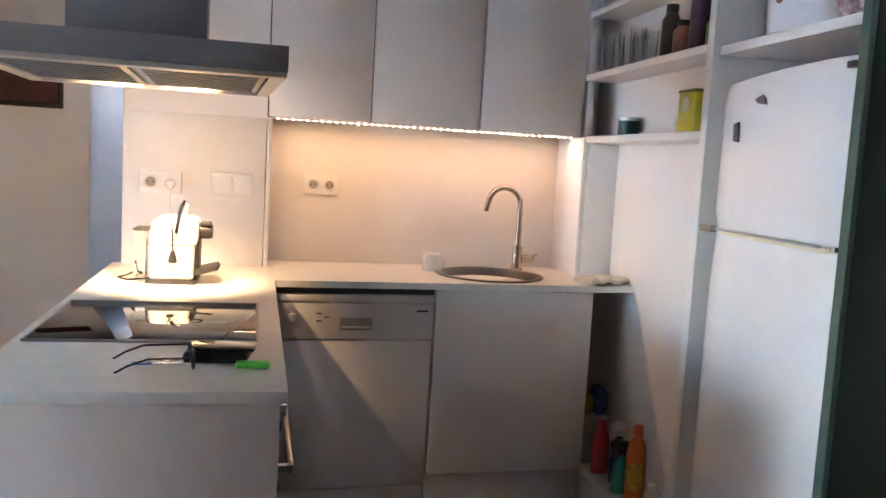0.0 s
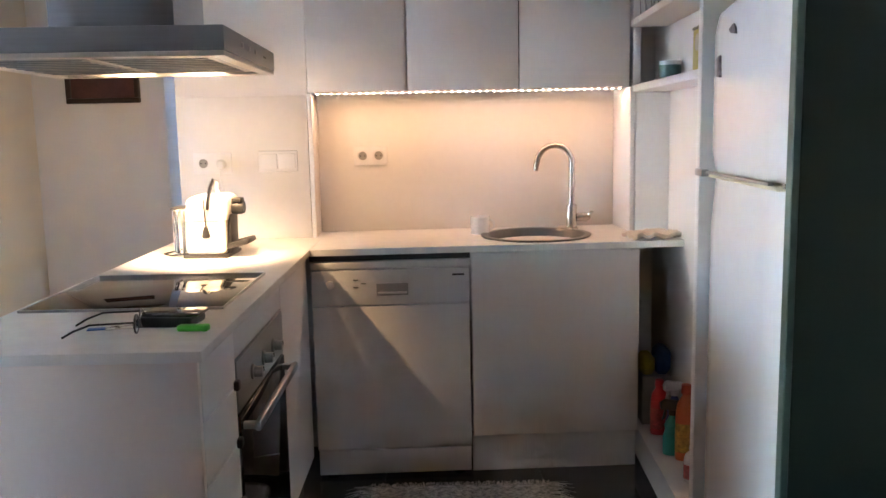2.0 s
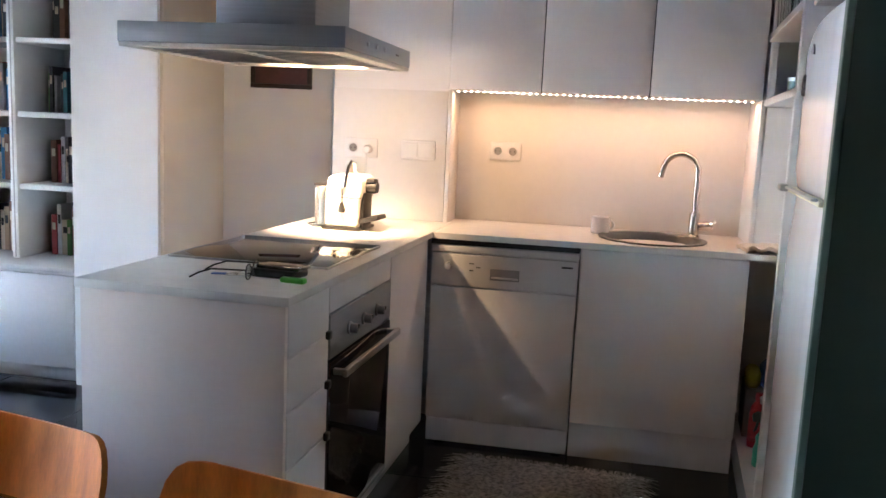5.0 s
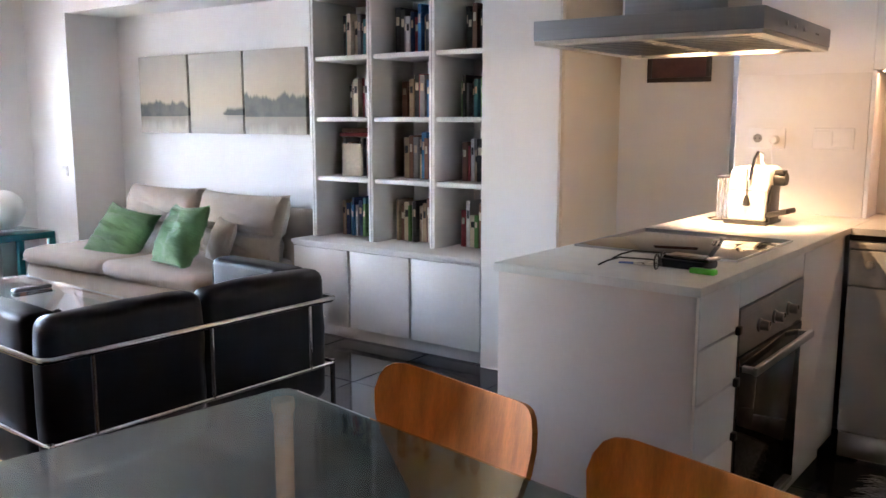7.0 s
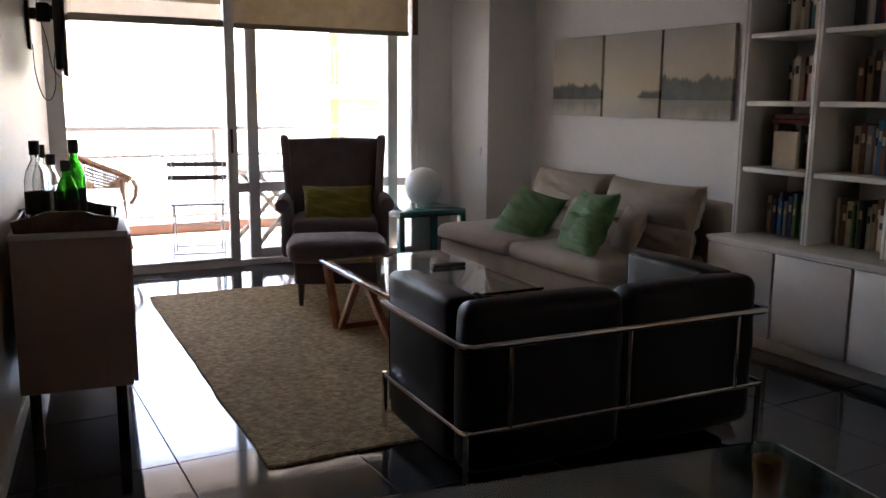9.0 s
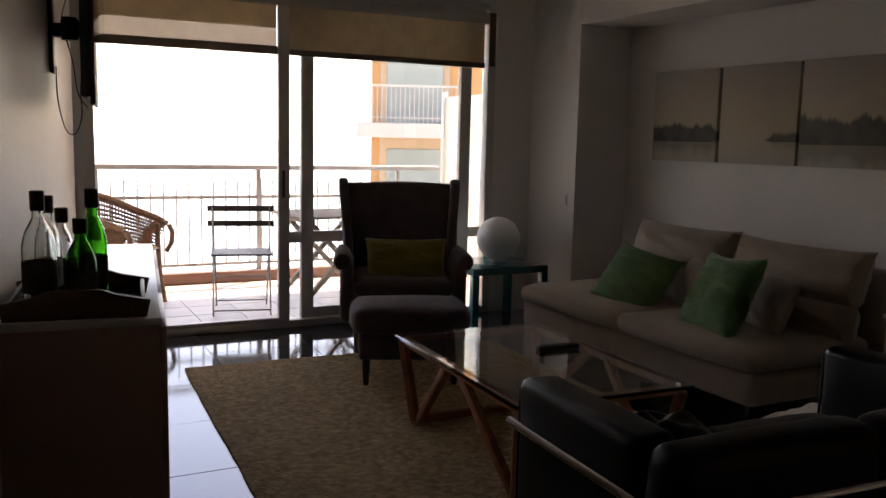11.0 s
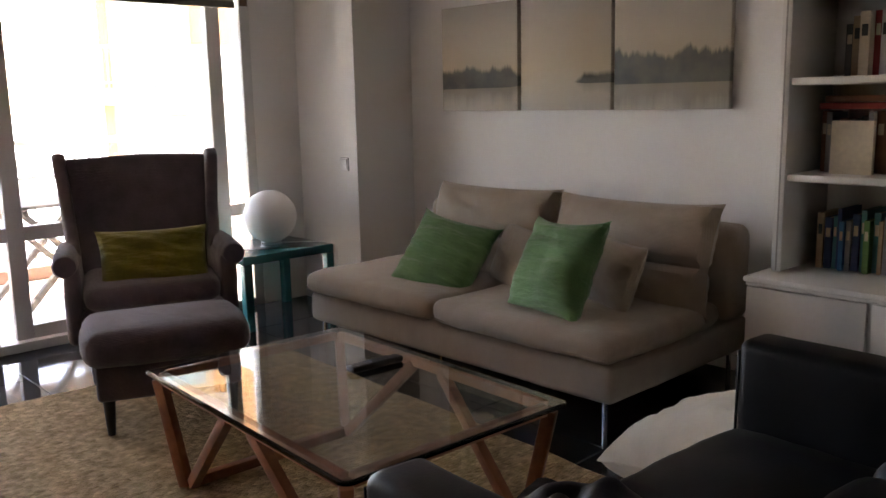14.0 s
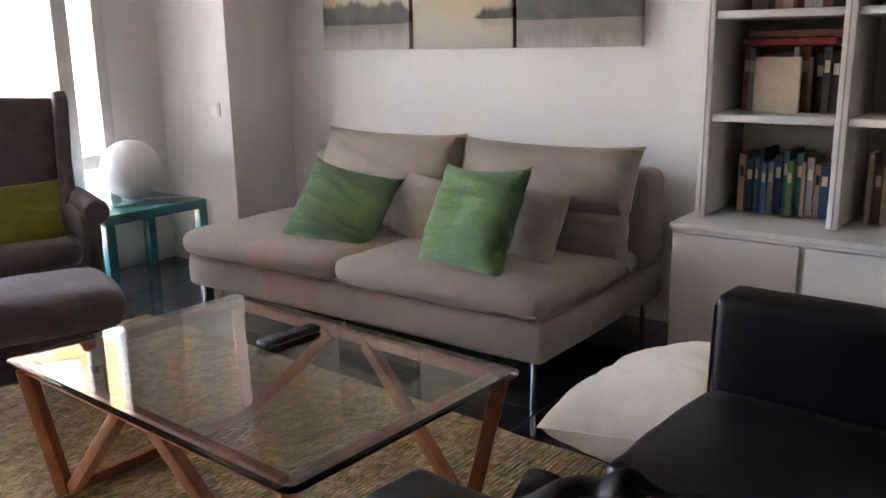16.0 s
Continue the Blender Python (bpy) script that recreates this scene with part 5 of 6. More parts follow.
# a pale volume facing outwards and books lying on top
solid("facing_book", bx(-0.075, 0.075, -0.012, 0.012, 0, 0.195, 0.002), BOOKMAT["cream"], "pale paperback standing face outwards", "book", "books in the bookcase", m=pose(-2.53, 3.55, LEVELS[1] + 0.0005))
for dx, colr, z in ((0.0, "dark red", 0.236), (0.02, "brown", 0.263)):
    solid("lying_book", bx(-0.17, 0.15, -0.08, 0.08, 0, 0.024, 0.003), BOOKMAT[colr], colr + " book lying flat on a row", "book", "books in the bookcase", m=pose(-2.51 + dx, 3.68, LEVELS[1] + z))
gt = thing("green_ornament", pose(-1.5, 3.55, LEVELS[3]), "bright lime green vase on a bookcase shelf", "vase")
part("body", lathe([(0.03, 0), (0.036, 0.01), (0.034, 0.12), (0.028, 0.24), (0.034, 0.27), (0.03, 0.27), (0.024, 0.24)], 20), surf("lime_glaze", (0.22, 0.6, 0.04), 0.25, 0, 0.1, 8, 0.02), gt)
part("collar", lathe([(0.037, 0.05), (0.039, 0.055), (0.037, 0.06)], 20, False), LACQUER, gt)

# ---- triptych ----
PICS = ((-4.975, -4.39, ((0.1, 0.56, 0.125),)), (-4.365, -3.785, ((1.3, 0.34, 0.065),)), (-3.765, -3.16, ((1.65, 0.62, 0.165),)))
for k, (a, b, spans) in enumerate(PICS):
    t = thing("canvas_picture", pose((a + b) / 2, 3.828, 1.472), "unframed canvas of a misty lake and dark treed shore", "picture", "three lake canvases over the sofa")
    part("canvas", bx(-(b - a) / 2, (b - a) / 2, -0.028, 0.004, -0.29, 0.29, 0.003), painting("lake_painting", (a + b) / 2 + 4.975, spans), t)
    part("stretcher", bx(-(b - a) / 2 + 0.01, (b - a) / 2 - 0.01, 0.0045, 0.0115, -0.28, 0.28, 0.001, 1), BROWNWOOD, t)

# ---- beige sofa ----
sf = thing("beige_sofa", pose(-3.0, 2.725, 0), "beige two-seat armless sofa with loose cushions", "sofa")
W = 1.88
part("base", soft_box(-W, 0, 0.01, 1.03, 0.14, 0.29, 0.03, 0.006, 6), SOFACLOTH, sf)
for k, (a, b) in enumerate(((-W - 0.01, -W / 2), (-W / 2 + 0.0, 0.01))):
    c = part("seat_cushion", soft_box(a + 0.004, b - 0.004, -0.015, 0.78, 0.292, 0.398, 0.05, 0.02, 7, 3 + k, 0.008), SOFACLOTH, sf)
    part("piping", tube([(a + 0.02, -0.012, 0.318), ((a + b) / 2, -0.018, 0.312), (b - 0.02, -0.012, 0.318)], 0.005, 6), SOFACLOTH, c)
part("back_frame", soft_box(-W, 0, 0.86, 1.03, 0.28, 0.7, 0.05, 0.006, 6), SOFACLOTH, sf)
CUSHIONS = ((-W * 0.75 + 0.155, 0.63, 0.592, -17, 2), (-W * 0.25 + 0.055, 0.62, 0.582, -14, 5))
for x, y, z, lean, seed in CUSHIONS:
    part("back_cushion", moved(pillow(0.81, 0.47, 0.25, 30, seed, 0.05, 0.02, 0.36, -0.12), pose(x + 0.03, y + 0.05, z - 0.005, lean)), SOFACLOTH, sf)
leg = part("leg", lathe([(0.011, 0), (0.011, 0.142)], 12), CHROME, sf, "thin chrome leg")
leg.matrix_basis = Matrix.Translation((-0.06, 0.06, 0.001))
for x, y in ((-W + 0.06, 0.06), (-0.06, 0.97), (-W + 0.06, 0.97), (-W / 2, 0.06)):
    same("leg", leg, sf, Matrix.Translation((x, y, 0.001)))


def throw(name, m, w, h, t, material, seed, label, pinch=0.1, crease=0.02, full=0.42):
    ob = thing(name, m, label, "cushion", "loose cushions")
    part("cover", pillow(w, h, t, 34, seed, pinch, crease, full), material, ob)
    n = 24
    seam = [(-w / 2 * (1 - 0.0) + w * k / n, 0, -h / 2 * (1 - pinch * (1 - (2 * k / n - 1) ** 2)) - 0.001) for k in range(n + 1)]
    part("seam", tube(seam, 0.003, 5), material, ob)
    return ob


throw("green_cushion", pose(-4.19, 3.04, 0.505, -36, 9, 8), 0.45, 0.42, 0.17, GREENCLOTH, 3, "green cotton throw cushion leaning on the sofa back")
throw("green_cushion", pose(-3.425, 2.945, 0.565, -27, -3, -10), 0.42, 0.42, 0.17, GREENCLOTH, 8, "green cotton throw cushion leaning on the sofa back")
throw("beige_cushion", pose(-3.9, 3.23, 0.52, -22, 3, -20), 0.32, 0.29, 0.1, SOFACLOTH, 5, "small beige cushion behind the green one", 0.05, 0.008)
throw("beige_cushion", pose(-3.29, 3.15, 0.525, -20, 2, -22), 0.32, 0.29, 0.1, SOFACLOTH, 6, "small beige cushion behind the green one", 0.05, 0.008)

# ---- wing chair and footstool ----
AC = pose(-5.22, 2.045, 0, rz=-21)
ac = thing("wing_chair", AC, "high-backed plum-grey wing chair by the window", "armchair")
part("seat_frame", soft_box(-0.36, 0.34, -0.32, 0.32, 0.16, 0.36, 0.04, 0.01, 5), CHAIRCLOTH, ac)
part("seat_cushion", soft_box(-0.22, 0.36, -0.29, 0.29, 0.355, 0.46, 0.045, 0.022, 6), CHAIRCLOTH, ac)
part("backrest", moved(soft_box(-0.07, 0.05, -0.32, 0.32, 0.0, 0.7, 0.035, 0.014, 6), pose(-0.22, 0, 0.31, 0, -15)), CHAIRCLOTH, ac)
wing_outline = [(-0.43, 0.98), (-0.4, 1.0), (-0.33, 1.005), (-0.27, 0.98), (-0.25, 0.93), (-0.2, 0.8), (-0.16, 0.7), (-0.09, 0.62), (-0.02, 0.58), (-0.02, 0.4), (-0.27, 0.4)]
for s in (-1, 1):
    wg = part("wing", moved(prism(wing_outline, 'y', s * 0.298, s * 0.352, 0.018, 3), pose(0, 0, 0)), CHAIRCLOTH, ac)
    a = part("armrest", soft_box(-0.26, 0.31, s * 0.3, s * 0.375, 0.2, 0.57, 0.03, 0.006, 5), CHAIRCLOTH, ac)
    part("arm_roll", moved(lathe([(0.02, 0), (0.046, 0.008), (0.054, 0.025), (0.053, 0.3), (0.046, 0.5), (0.02, 0.51)], 20), pose(0.322, s * 0.362, 0.562, 0, -90)), CHAIRCLOTH, a)
    for x, ry in ((0.29, 0), (-0.33, 0)):
        part("leg", moved(lathe([(0.015, 0), (0.02, 0.05), (0.026, 0.17)], 12), pose(x, s * 0.27, 0.0)), DARKWOOD, ac, "dark tapered wooden leg")
throw("olive_cushion", AC @ pose(0.03, 0.02, 0.605, -14, 0, 90), 0.49, 0.31, 0.14, OLIVECLOTH, 4, "olive yellow oblong cushion on the wing chair", 0.05).matrix_basis = AC @ pose(0.17, 0.02, 0.535, 0, 0, 90) @ pose(0, 0, 0, -20)
FS = pose(-4.46, 1.755, 0, rz=-21)
fs = thing("footstool", FS, "plum-grey upholstered footstool before the wing chair", "footstool")
part("frame", soft_box(-0.19, 0.19, -0.27, 0.27, 0.15, 0.3, 0.02, 0.004, 5), CHAIRCLOTH, fs)
part("cushion", soft_box(-0.215, 0.215, -0.3, 0.3, 0.285, 0.42, 0.05, 0.022, 6), CHAIRCLOTH, fs)
for x in (-0.15, 0.15):
    for y in (-0.23, 0.23):
        part("leg", moved(lathe([(0.014, 0), (0.018, 0.05), (0.024, 0.155)], 12), pose(x, y, 0.012)), DARKWOOD, fs, "dark tapered wooden leg")

for o in ac.children:
    if o.name.split(".")[0] in ("wing", "backrest"):
        for v in o.data.vertices:
            k = max(0.0, v.co.z - 0.58)
            v.co.y *= 1 + 0.32 * k
            if o.name.startswith("wing") and v.co.z > 0.85:
                v.co.z += 0.02 * (v.co.z - 0.85) / 0.15

# ---- side table with globe lamp ----
st = thing("side_table", pose(-5.61, 2.935, 0), "small square teal lacquered side table", "side table")
part("tabletop", bx(-0.26, 0.265, -0.3, 0.3, 0.375, 0.425, 0.006), TEAL, st)
for x in (-0.235, 0.24):
    for y in (-0.275, 0.275):
        part("leg", bx(x - 0.025, x + 0.025, y - 0.025, y + 0.025, 0, 0.374, 0.004), TEAL, st)
gl_l = thing("globe_lamp", pose(-5.64, 2.995, 0.425), "unlit white opal glass globe lamp on the side table", "lamp")
n = 20
part("globe", lathe([(0.156 * math.sin(math.pi * (0.06 + 0.94 * k / n)) + (0.0008 if k == n else 0), 0.163 - 0.156 * math.cos(math.pi * (0.06 + 0.94 * k / n))) for k in range(n + 1)], 32), OPAL, gl_l)
part("base", lathe([(0.06, 0), (0.06, 0.012), (0.04, 0.02)], 20), LACQUER, gl_l)
part("flex", tube([(0.05, 0.04, 0.006), (0.12, 0.16, 0.004), (0.2, 0.24, 0.004), (0.285, 0.27, -0.02), (0.29, 0.28, -0.3), (0.33, 0.35, -0.418), (0.45, 0.25, -0.42), (0.36, 0.16, -0.42)], 0.003, 6), LACQUER, gl_l)
socket_plate("wall_switch", pose(-5.42, 3.4, 0.88), 0.08, 0.08, (), ((0, 0.06),), "white light switch on the window pillar")

# ---- coffee table ----
CT = pose(-3.302, 1.772, 0.012, rz=-2.6)
ct = thing("coffee_table", CT, "glass coffee table on a slanted beech frame", "coffee table")
part("glass_top", rounded_plate(-0.58, 0.58, -0.385, 0.385, 0.377, 0.388, 0.03, 0.009), TABLEGLASS, ct, smooth=False).visible_shadow = False
for s in (-1, 1):
    part("top_rail", beam((-0.52, s * 0.345, 0.362), (0.52, s * 0.345, 0.362), 0.03, 0.028), REDWOOD, ct)
    part("cross_rail", beam((s * 0.53, -0.33, 0.362), (s * 0.53, 0.33, 0.362), 0.028, 0.026), REDWOOD, ct)
    part("floor_rail", beam((s * 0.45, -0.3, 0.018), (s * 0.45, 0.3, 0.018), 0.034, 0.034), REDWOOD, ct)
    for q in (-1, 1):
        part("leg", beam((q * 0.465, s * 0.315, 0.002), (q * 0.535, s * 0.35, 0.36), 0.04, 0.034), REDWOOD, ct)
        part("brace", beam((q * 0.435, s * 0.305, 0.016), (q * 0.07, s * 0.342, 0.355), 0.036, 0.032), REDWOOD, ct)
rm = thing("remote_control", pose(-3.366, 1.956, 0.4005, rz=86), "black television remote on the glass table", "remote")
part("body", bx(-0.1, 0.1, -0.023, 0.023, 0, 0.02, 0.008, 3), BLACKPL, rm)
for k in range(8):
    for j in range(3):
        part("key", bx(-0.08 + k * 0.018, -0.069 + k * 0.018, -0.015 + j * 0.012, -0.007 + j * 0.012, 0.02, 0.022, 0.001, 1), surf("key_grey", (0.12, 0.12, 0.13), 0.5) if (k, j) == (0, 0) else bpy.data.materials["key_grey"], rm)

# ---- black leather sofa with chrome frame ----
BS = pose(-1.655, 1.055, 0, rz=-3.4)    # back corner; x negative towards the table, y along the back
bs = thing("leather_sofa", BS, "black leather two-seat sofa in a chrome tube frame", "sofa")
L, D = 1.3, 0.7
for k, (a, b) in enumerate(((0.15, 0.645), (0.655, 1.15))):
    part("seat_cushion", soft_box(-D + 0.01, -0.16, a, b, 0.235, 0.425, 0.035, 0.02, 6, 4 + k, 0.006), LEATHER, bs)
    part("back_cushion", soft_box(-0.155, -0.02, a - 0.12 if k == 0 else a, b if k == 0 else b + 0.12, 0.06, 0.64, 0.045, 0.012, 6, 8 + k, 0.006), LEATHER, bs)
for k, (a, b) in enumerate(((0.015, 0.145), (L - 0.145, L - 0.015))):
    c = part("arm_cushion", soft_box(-D + 0.01, -0.16, a, b, 0.06, 0.638, 0.028, 0.006, 6, 12 + k, 0.005), LEATHER, bs)
    for y in (a + 0.008, b - 0.008):
        part("piping", tube([(-D + 0.012, y, 0.12), (-D + 0.008, y, 0.36), (-D + 0.012, y, 0.61)], 0.004, 6), LEATHER, c)
part("under_frame", bx(-D + 0.03, -0.05, 0.05, L - 0.05, 0.1, 0.22, 0.01), LEATHER, bs)
loop = lambda z: [(-D - 0.0, 0, z), (-0.03, 0, z), (-0.008, 0.008, z), (0, 0.03, z), (0, L - 0.03, z), (-0.008, L - 0.008, z), (-0.03, L, z), (-D, L, z)]
part("top_tube", tube(loop(0.512), 0.0135, 10), CHROME, bs)
part("low_tube", tube(loop(0.222), 0.008, 8), CHROME, bs)
for x, y in ((0, 0.17), (0, 0.65), (0, 1.15)):
    part("upright", tube([(x, y, 0.222), (x, y, 0.512)], 0.008, 8), CHROME, bs)
for x, y in ((-D + 0.01, 0.0), (-D + 0.01, L), (-0.012, 0.012), (-0.012, L - 0.012)):
    part("leg", tube([(x, y, 0.0), (x, y, 0.235)], 0.011, 10), CHROME, bs)

# dark jacket left on the seat
jk_bm = bmesh.new()
bmesh.ops.create_grid(jk_bm, x_segments=44, y_segments=44, size=0.5)
for v in jk_bm.verts:
    r = v.co.length
    hgt = 0.11 * max(0, 1 - (r / 0.55) ** 2) * (0.75 + 0.6 * noise.noise(v.co * 5 + Vector((3, 1, 0))))
    v.co = Vector((v.co.x * 0.34, v.co.y * 0.5, 0.012 + hgt + 0.014 * noise.noise(v.co * 4) - 0.012 * abs(noise.noise(v.co * 5 + Vector((7, 2, 1)))) + 0.008))
bmesh.ops.solidify(jk_bm, geom=jk_bm.faces[:], thickness=0.008)
jk = thing("leather_bag", BS @ pose(-0.5, 0.32, 0.44, rz=20), "crumpled dark leather bag lying on the sofa seat", "bag")
part("body", jk_bm, surf("dark_brown_leather", (0.01, 0.009, 0.009), 0.46, 0, 0.3, 9, 0.12, 150, spec=0.25), jk)
part("buckle", tube([(-0.13 + 0.014 * math.cos(a), -0.12 + 0.014 * math.sin(a), 0.085) for a in [2 * math.pi * k / 12 for k in range(13)]], 0.003, 6), NICKEL, jk, "small pale metal ring")
part("strap", tube([(-0.02, -0.2, 0.09), (0.06, -0.12, 0.1), (0.13, -0.04, 0.07), (0.15, 0.06, 0.03)], 0.005, 6), NICKEL, jk, "pale zip edge")

fp = throw("floor_cushion", pose(-2.5, 2.66, 0.16, 0, 0, 30), 0.68, 0.54, 0.31, CREAMCLOTH, 9, "large crumpled cream cushion on the floor", 0.03, 0.016, 0.46)
fp.matrix_basis = pose(-2.47, 2.64, 0.17, 0, -14, -16) @ pose(0, 0, 0, -86, 0, 0)

# ---- sisal rug ----
rug_bm = bmesh.new()
bmesh.ops.create_grid(rug_bm, x_segments=90, y_segments=60, size=0.5)
for v in rug_bm.verts:
    e = 0.012 * noise.noise(Vector((v.co.x * 9, v.co.y * 9, 2)))
    edge = max(abs(v.co.x), abs(v.co.y)) > 0.495
    v.co = Vector((v.co.x * 2.9 + (e if edge else 0), v.co.y * 1.9 + (e if edge else 0), 0.011 + 0.004 * noise.noise(v.co * 16)))
bmesh.ops.solidify(rug_bm, geom=rug_bm.faces[:], thickness=0.010)
solid("sisal_rug", rug_bm, sisal("sisal_weave"), "large tan braided jute rug under the glass table", "rug", m=pose(-3.6, 1.58, 0.0, rz=-2.4))

# ---- sideboard ----
sb = thing("sideboard", pose(-2.66, 0.207, 0, rz=-7.4), "pale lacquered sideboard on dark legs", "sideboard")
SBMAT = surf("sideboard_lacquer", (0.46, 0.3, 0.245), 0.4, 0, 0.05, 3, 0.02)
part("body", bx(-1.57, 0.0, -0.385, 0.0, 0.225, 0.79, 0.003), SBMAT, sb)
part("top", bx(-1.575, 0.004, -0.388, 0.004, 0.791, 0.812, 0.003), LACQUER, sb, "glossy white top")
for k in range(3):
    part("door", bx(-1.56 + k * 0.52, -1.05 + k * 0.52, 0.001, 0.018, 0.235, 0.785, 0.003), SBMAT, sb)
for x in (-1.5, -0.05):
    for y in (-0.34, -0.045):
        part("leg", bx(x - 0.02, x + 0.02, y - 0.02, y + 0.02, 0.0, 0.224, 0.003), DARKWOOD, sb, "dark square wooden leg")
SBM = pose(-2.66, 0.207, 0.812, rz=-7.4)
tray = thing("serving_tray", SBM @ pose(-0.2, -0.2, 0), "dark wooden serving tray with raised sides", "tray")
part("bottom", bx(-0.17, 0.17, -0.16, 0.16, 0, 0.01, 0.003), BROWNWOOD, tray)
for s in (-1, 1):
    part("long_side", bx(-0.17, 0.17, s * 0.16 - 0.006, s * 0.16 + 0.006, 0.0, 0.045, 0.003), BROWNWOOD, tray)
    part("end_board", prism([(-0.17, 0.0), (0.17, 0.0), (0.18, 0.045), (0.1, 0.06), (0.06, 0.075), (-0.06, 0.075), (-0.1, 0.06), (-0.18, 0.045)], 'x', s * 0.176 - 0.007, s * 0.176 + 0.007, 0.003), BROWNWOOD, tray)


def bottle(m, mat, cap, band, h, r, label, neck=0.014):
    t = thing("bottle", m, label, "bottle", "bottles on the tray")
    part("glass", lathe([(0.002, 0.0), (r * 0.95, 0.0), (r, 0.008), (r, h * 0.55), (r * 0.8, h * 0.66), (neck, h * 0.78), (neck, h * 0.95), (neck - 0.003, h * 0.95), (neck - 0.003, h * 0.78), (r * 0.74, h * 0.65), (r - 0.004, h * 0.54), (r - 0.004, 0.012), (0.002, 0.012)], 24, False), mat, t)
    part("cap", lathe([(neck + 0.003, h * 0.84), (neck + 0.004, h * 0.86), (neck + 0.004, h), (neck, h * 1.005)], 16), cap, t)
    part("label_band", lathe([(r + 0.0008, h * 0.16), (r + 0.0008, h * 0.42)], 24, False), band, t, "paper label")
    return t


DKCAP = surf("dark_capsule", (0.025, 0.015, 0.015), 0.4)
PAPER1, PAPER2 = surf("paper_label_dark", (0.06, 0.06, 0.055), 0.7, 0, 0.4, 30), surf("paper_label_pale", (0.45, 0.42, 0.36), 0.7, 0, 0.3, 30)
for x, y, mt, h, r, bnd, lab in ((-0.11, -0.29, CLEARGLASS, 0.31, 0.042, PAPER1, "clear glass spirit bottle with dark capsule"), (-0.23, -0.28, CLEARGLASS, 0.29, 0.036, PAPER2, "clear glass spirit bottle with pale label"),
                                 (-0.31, -0.25, CLEARGLASS, 0.25, 0.034, PAPER1, "clear glass spirit bottle, half full"), (-0.1, -0.19, GREENGLASS, 0.24, 0.038, PAPER1, "short green glass bottle"),
                                 (-0.2, -0.165, GREENGLASS, 0.31, 0.037, PAPER1, "tall green glass bottle with dark cap")):
    bottle(SBM @ pose(x, y, 0.0105), mt, DKCAP, bnd, h, r, lab)
for x, y, w in ((-0.62, -0.2, 0.08), (-0.7, -0.24, 0.06)):
    solid("small_box", bx(-w / 2, w / 2, -0.03, 0.03, 0, 0.03, 0.004), BLACKPL, "small dark box on the sideboard", "box", m=SBM @ pose(x, y, 0, rz=20))

# television on a wall arm
tv = thing("television", LW @ pose(1.15, 0.19, 1.375, rz=0), "thin black television on a swivel wall arm", "television")
part("screen", bx(-0.52, 0.52, 0.0, 0.022, 0.02, 0.62, 0.004), DARKGLASS, tv)
part("housing", bx(-0.5, 0.5, -0.035, -0.0005, 0.05, 0.59, 0.012, 3), BLACKPL, tv)
def slack(points, r):
    """A hanging cable: a smooth curve through the points."""
    ps = [Vector(p) for p in points]
    out = []
    for i in range(len(ps) - 1):
        p0, p1, p2, p3 = ps[max(i - 1, 0)], ps[i], ps[i + 1], ps[min(i + 2, len(ps) - 1)]
        for k in range(6):
            u = k / 6
            out.append(0.5 * (2 * p1 + (p2 - p0) * u + (2 * p0 - 5 * p1 + 4 * p2 - p3) * u ** 2 + (3 * p1 - p0 - 3 * p2 + p3) * u ** 3))
    return tube(out + [ps[-1]], r, 6)


part("wall_plate", bx(0.0, 0.09, -0.189, -0.17, 0.17, 0.56, 0.004), BLACKPL, tv)
part("arm", join(beam((0.045, -0.17, 0.36), (0.1, -0.1, 0.36), 0.06, 0.05), beam((0.1, -0.1, 0.37), (0.0, -0.035, 0.37), 0.07, 0.045)), BLACKPL, tv)
part("elbow", moved(lathe([(0.034, 0), (0.036, 0.01), (0.036, 0.09), (0.03, 0.1)], 18), pose(0.1, -0.1, 0.315)), BLACKPL, tv)
part("cable", slack([(0.05, -0.165, 0.2), (0.07, -0.16, 0.05), (0.09, -0.13, -0.08), (0.09, -0.09, -0.1), (0.1, -0.06, -0.02), (0.1, -0.06, 0.12), (0.08, -0.03, 0.25)], 0.0028), BLACKPL, tv)
part("cable", slack([(0.11, -0.14, 0.62), (0.13, -0.11, 0.5), (0.1, -0.13, 0.4), (0.12, -0.09, 0.22), (0.14, -0.07, 0.08), (0.1, -0.035, 0.02)], 0.0028), BLACKPL, tv)
wf = thing("wall_shelf", LW @ pose(4.25, 0.0, 1.5), "shallow white box shelf on the long wall", "shelf")
part("box", join(bx(-0.35, 0.35, 0, 0.1, 0, 0.016, 0.002), bx(-0.35, -0.334, 0, 0.1, 0.016, 0.4, 0.002), bx(0.334, 0.35, 0, 0.1, 0.016, 0.4, 0.002), bx(-0.35, 0.35, 0, 0.1, 0.4, 0.416, 0.002)), LACQUER, wf)

# ---- dining table and chairs ----
DT = pose(-0.335, 0.872, 0, rz=-9.7)    # far corner; x along the table, y negative towards the long wall


dtb = thing("dining_table", DT, "large rectangular glass dining table on wooden legs", "dining table")
part("glass_top", rounded_plate(0, 1.5, -0.75, 0, 0.721, 0.736, 0.035, 0.014), SMOKEGLASS, dtb, smooth=False).visible_shadow = False
for x in (0.06, 1.44):
    for y in (-0.7, -0.055):
        lg = part("leg", lathe([(0.014, 0), (0.016, 0.01), (0.02, 0.69), (0.024, 0.7), (0.024, 0.72)], 16), ORANGEWOOD, dtb)
        lg.matrix_basis = Matrix.Translation((x, y, 0))


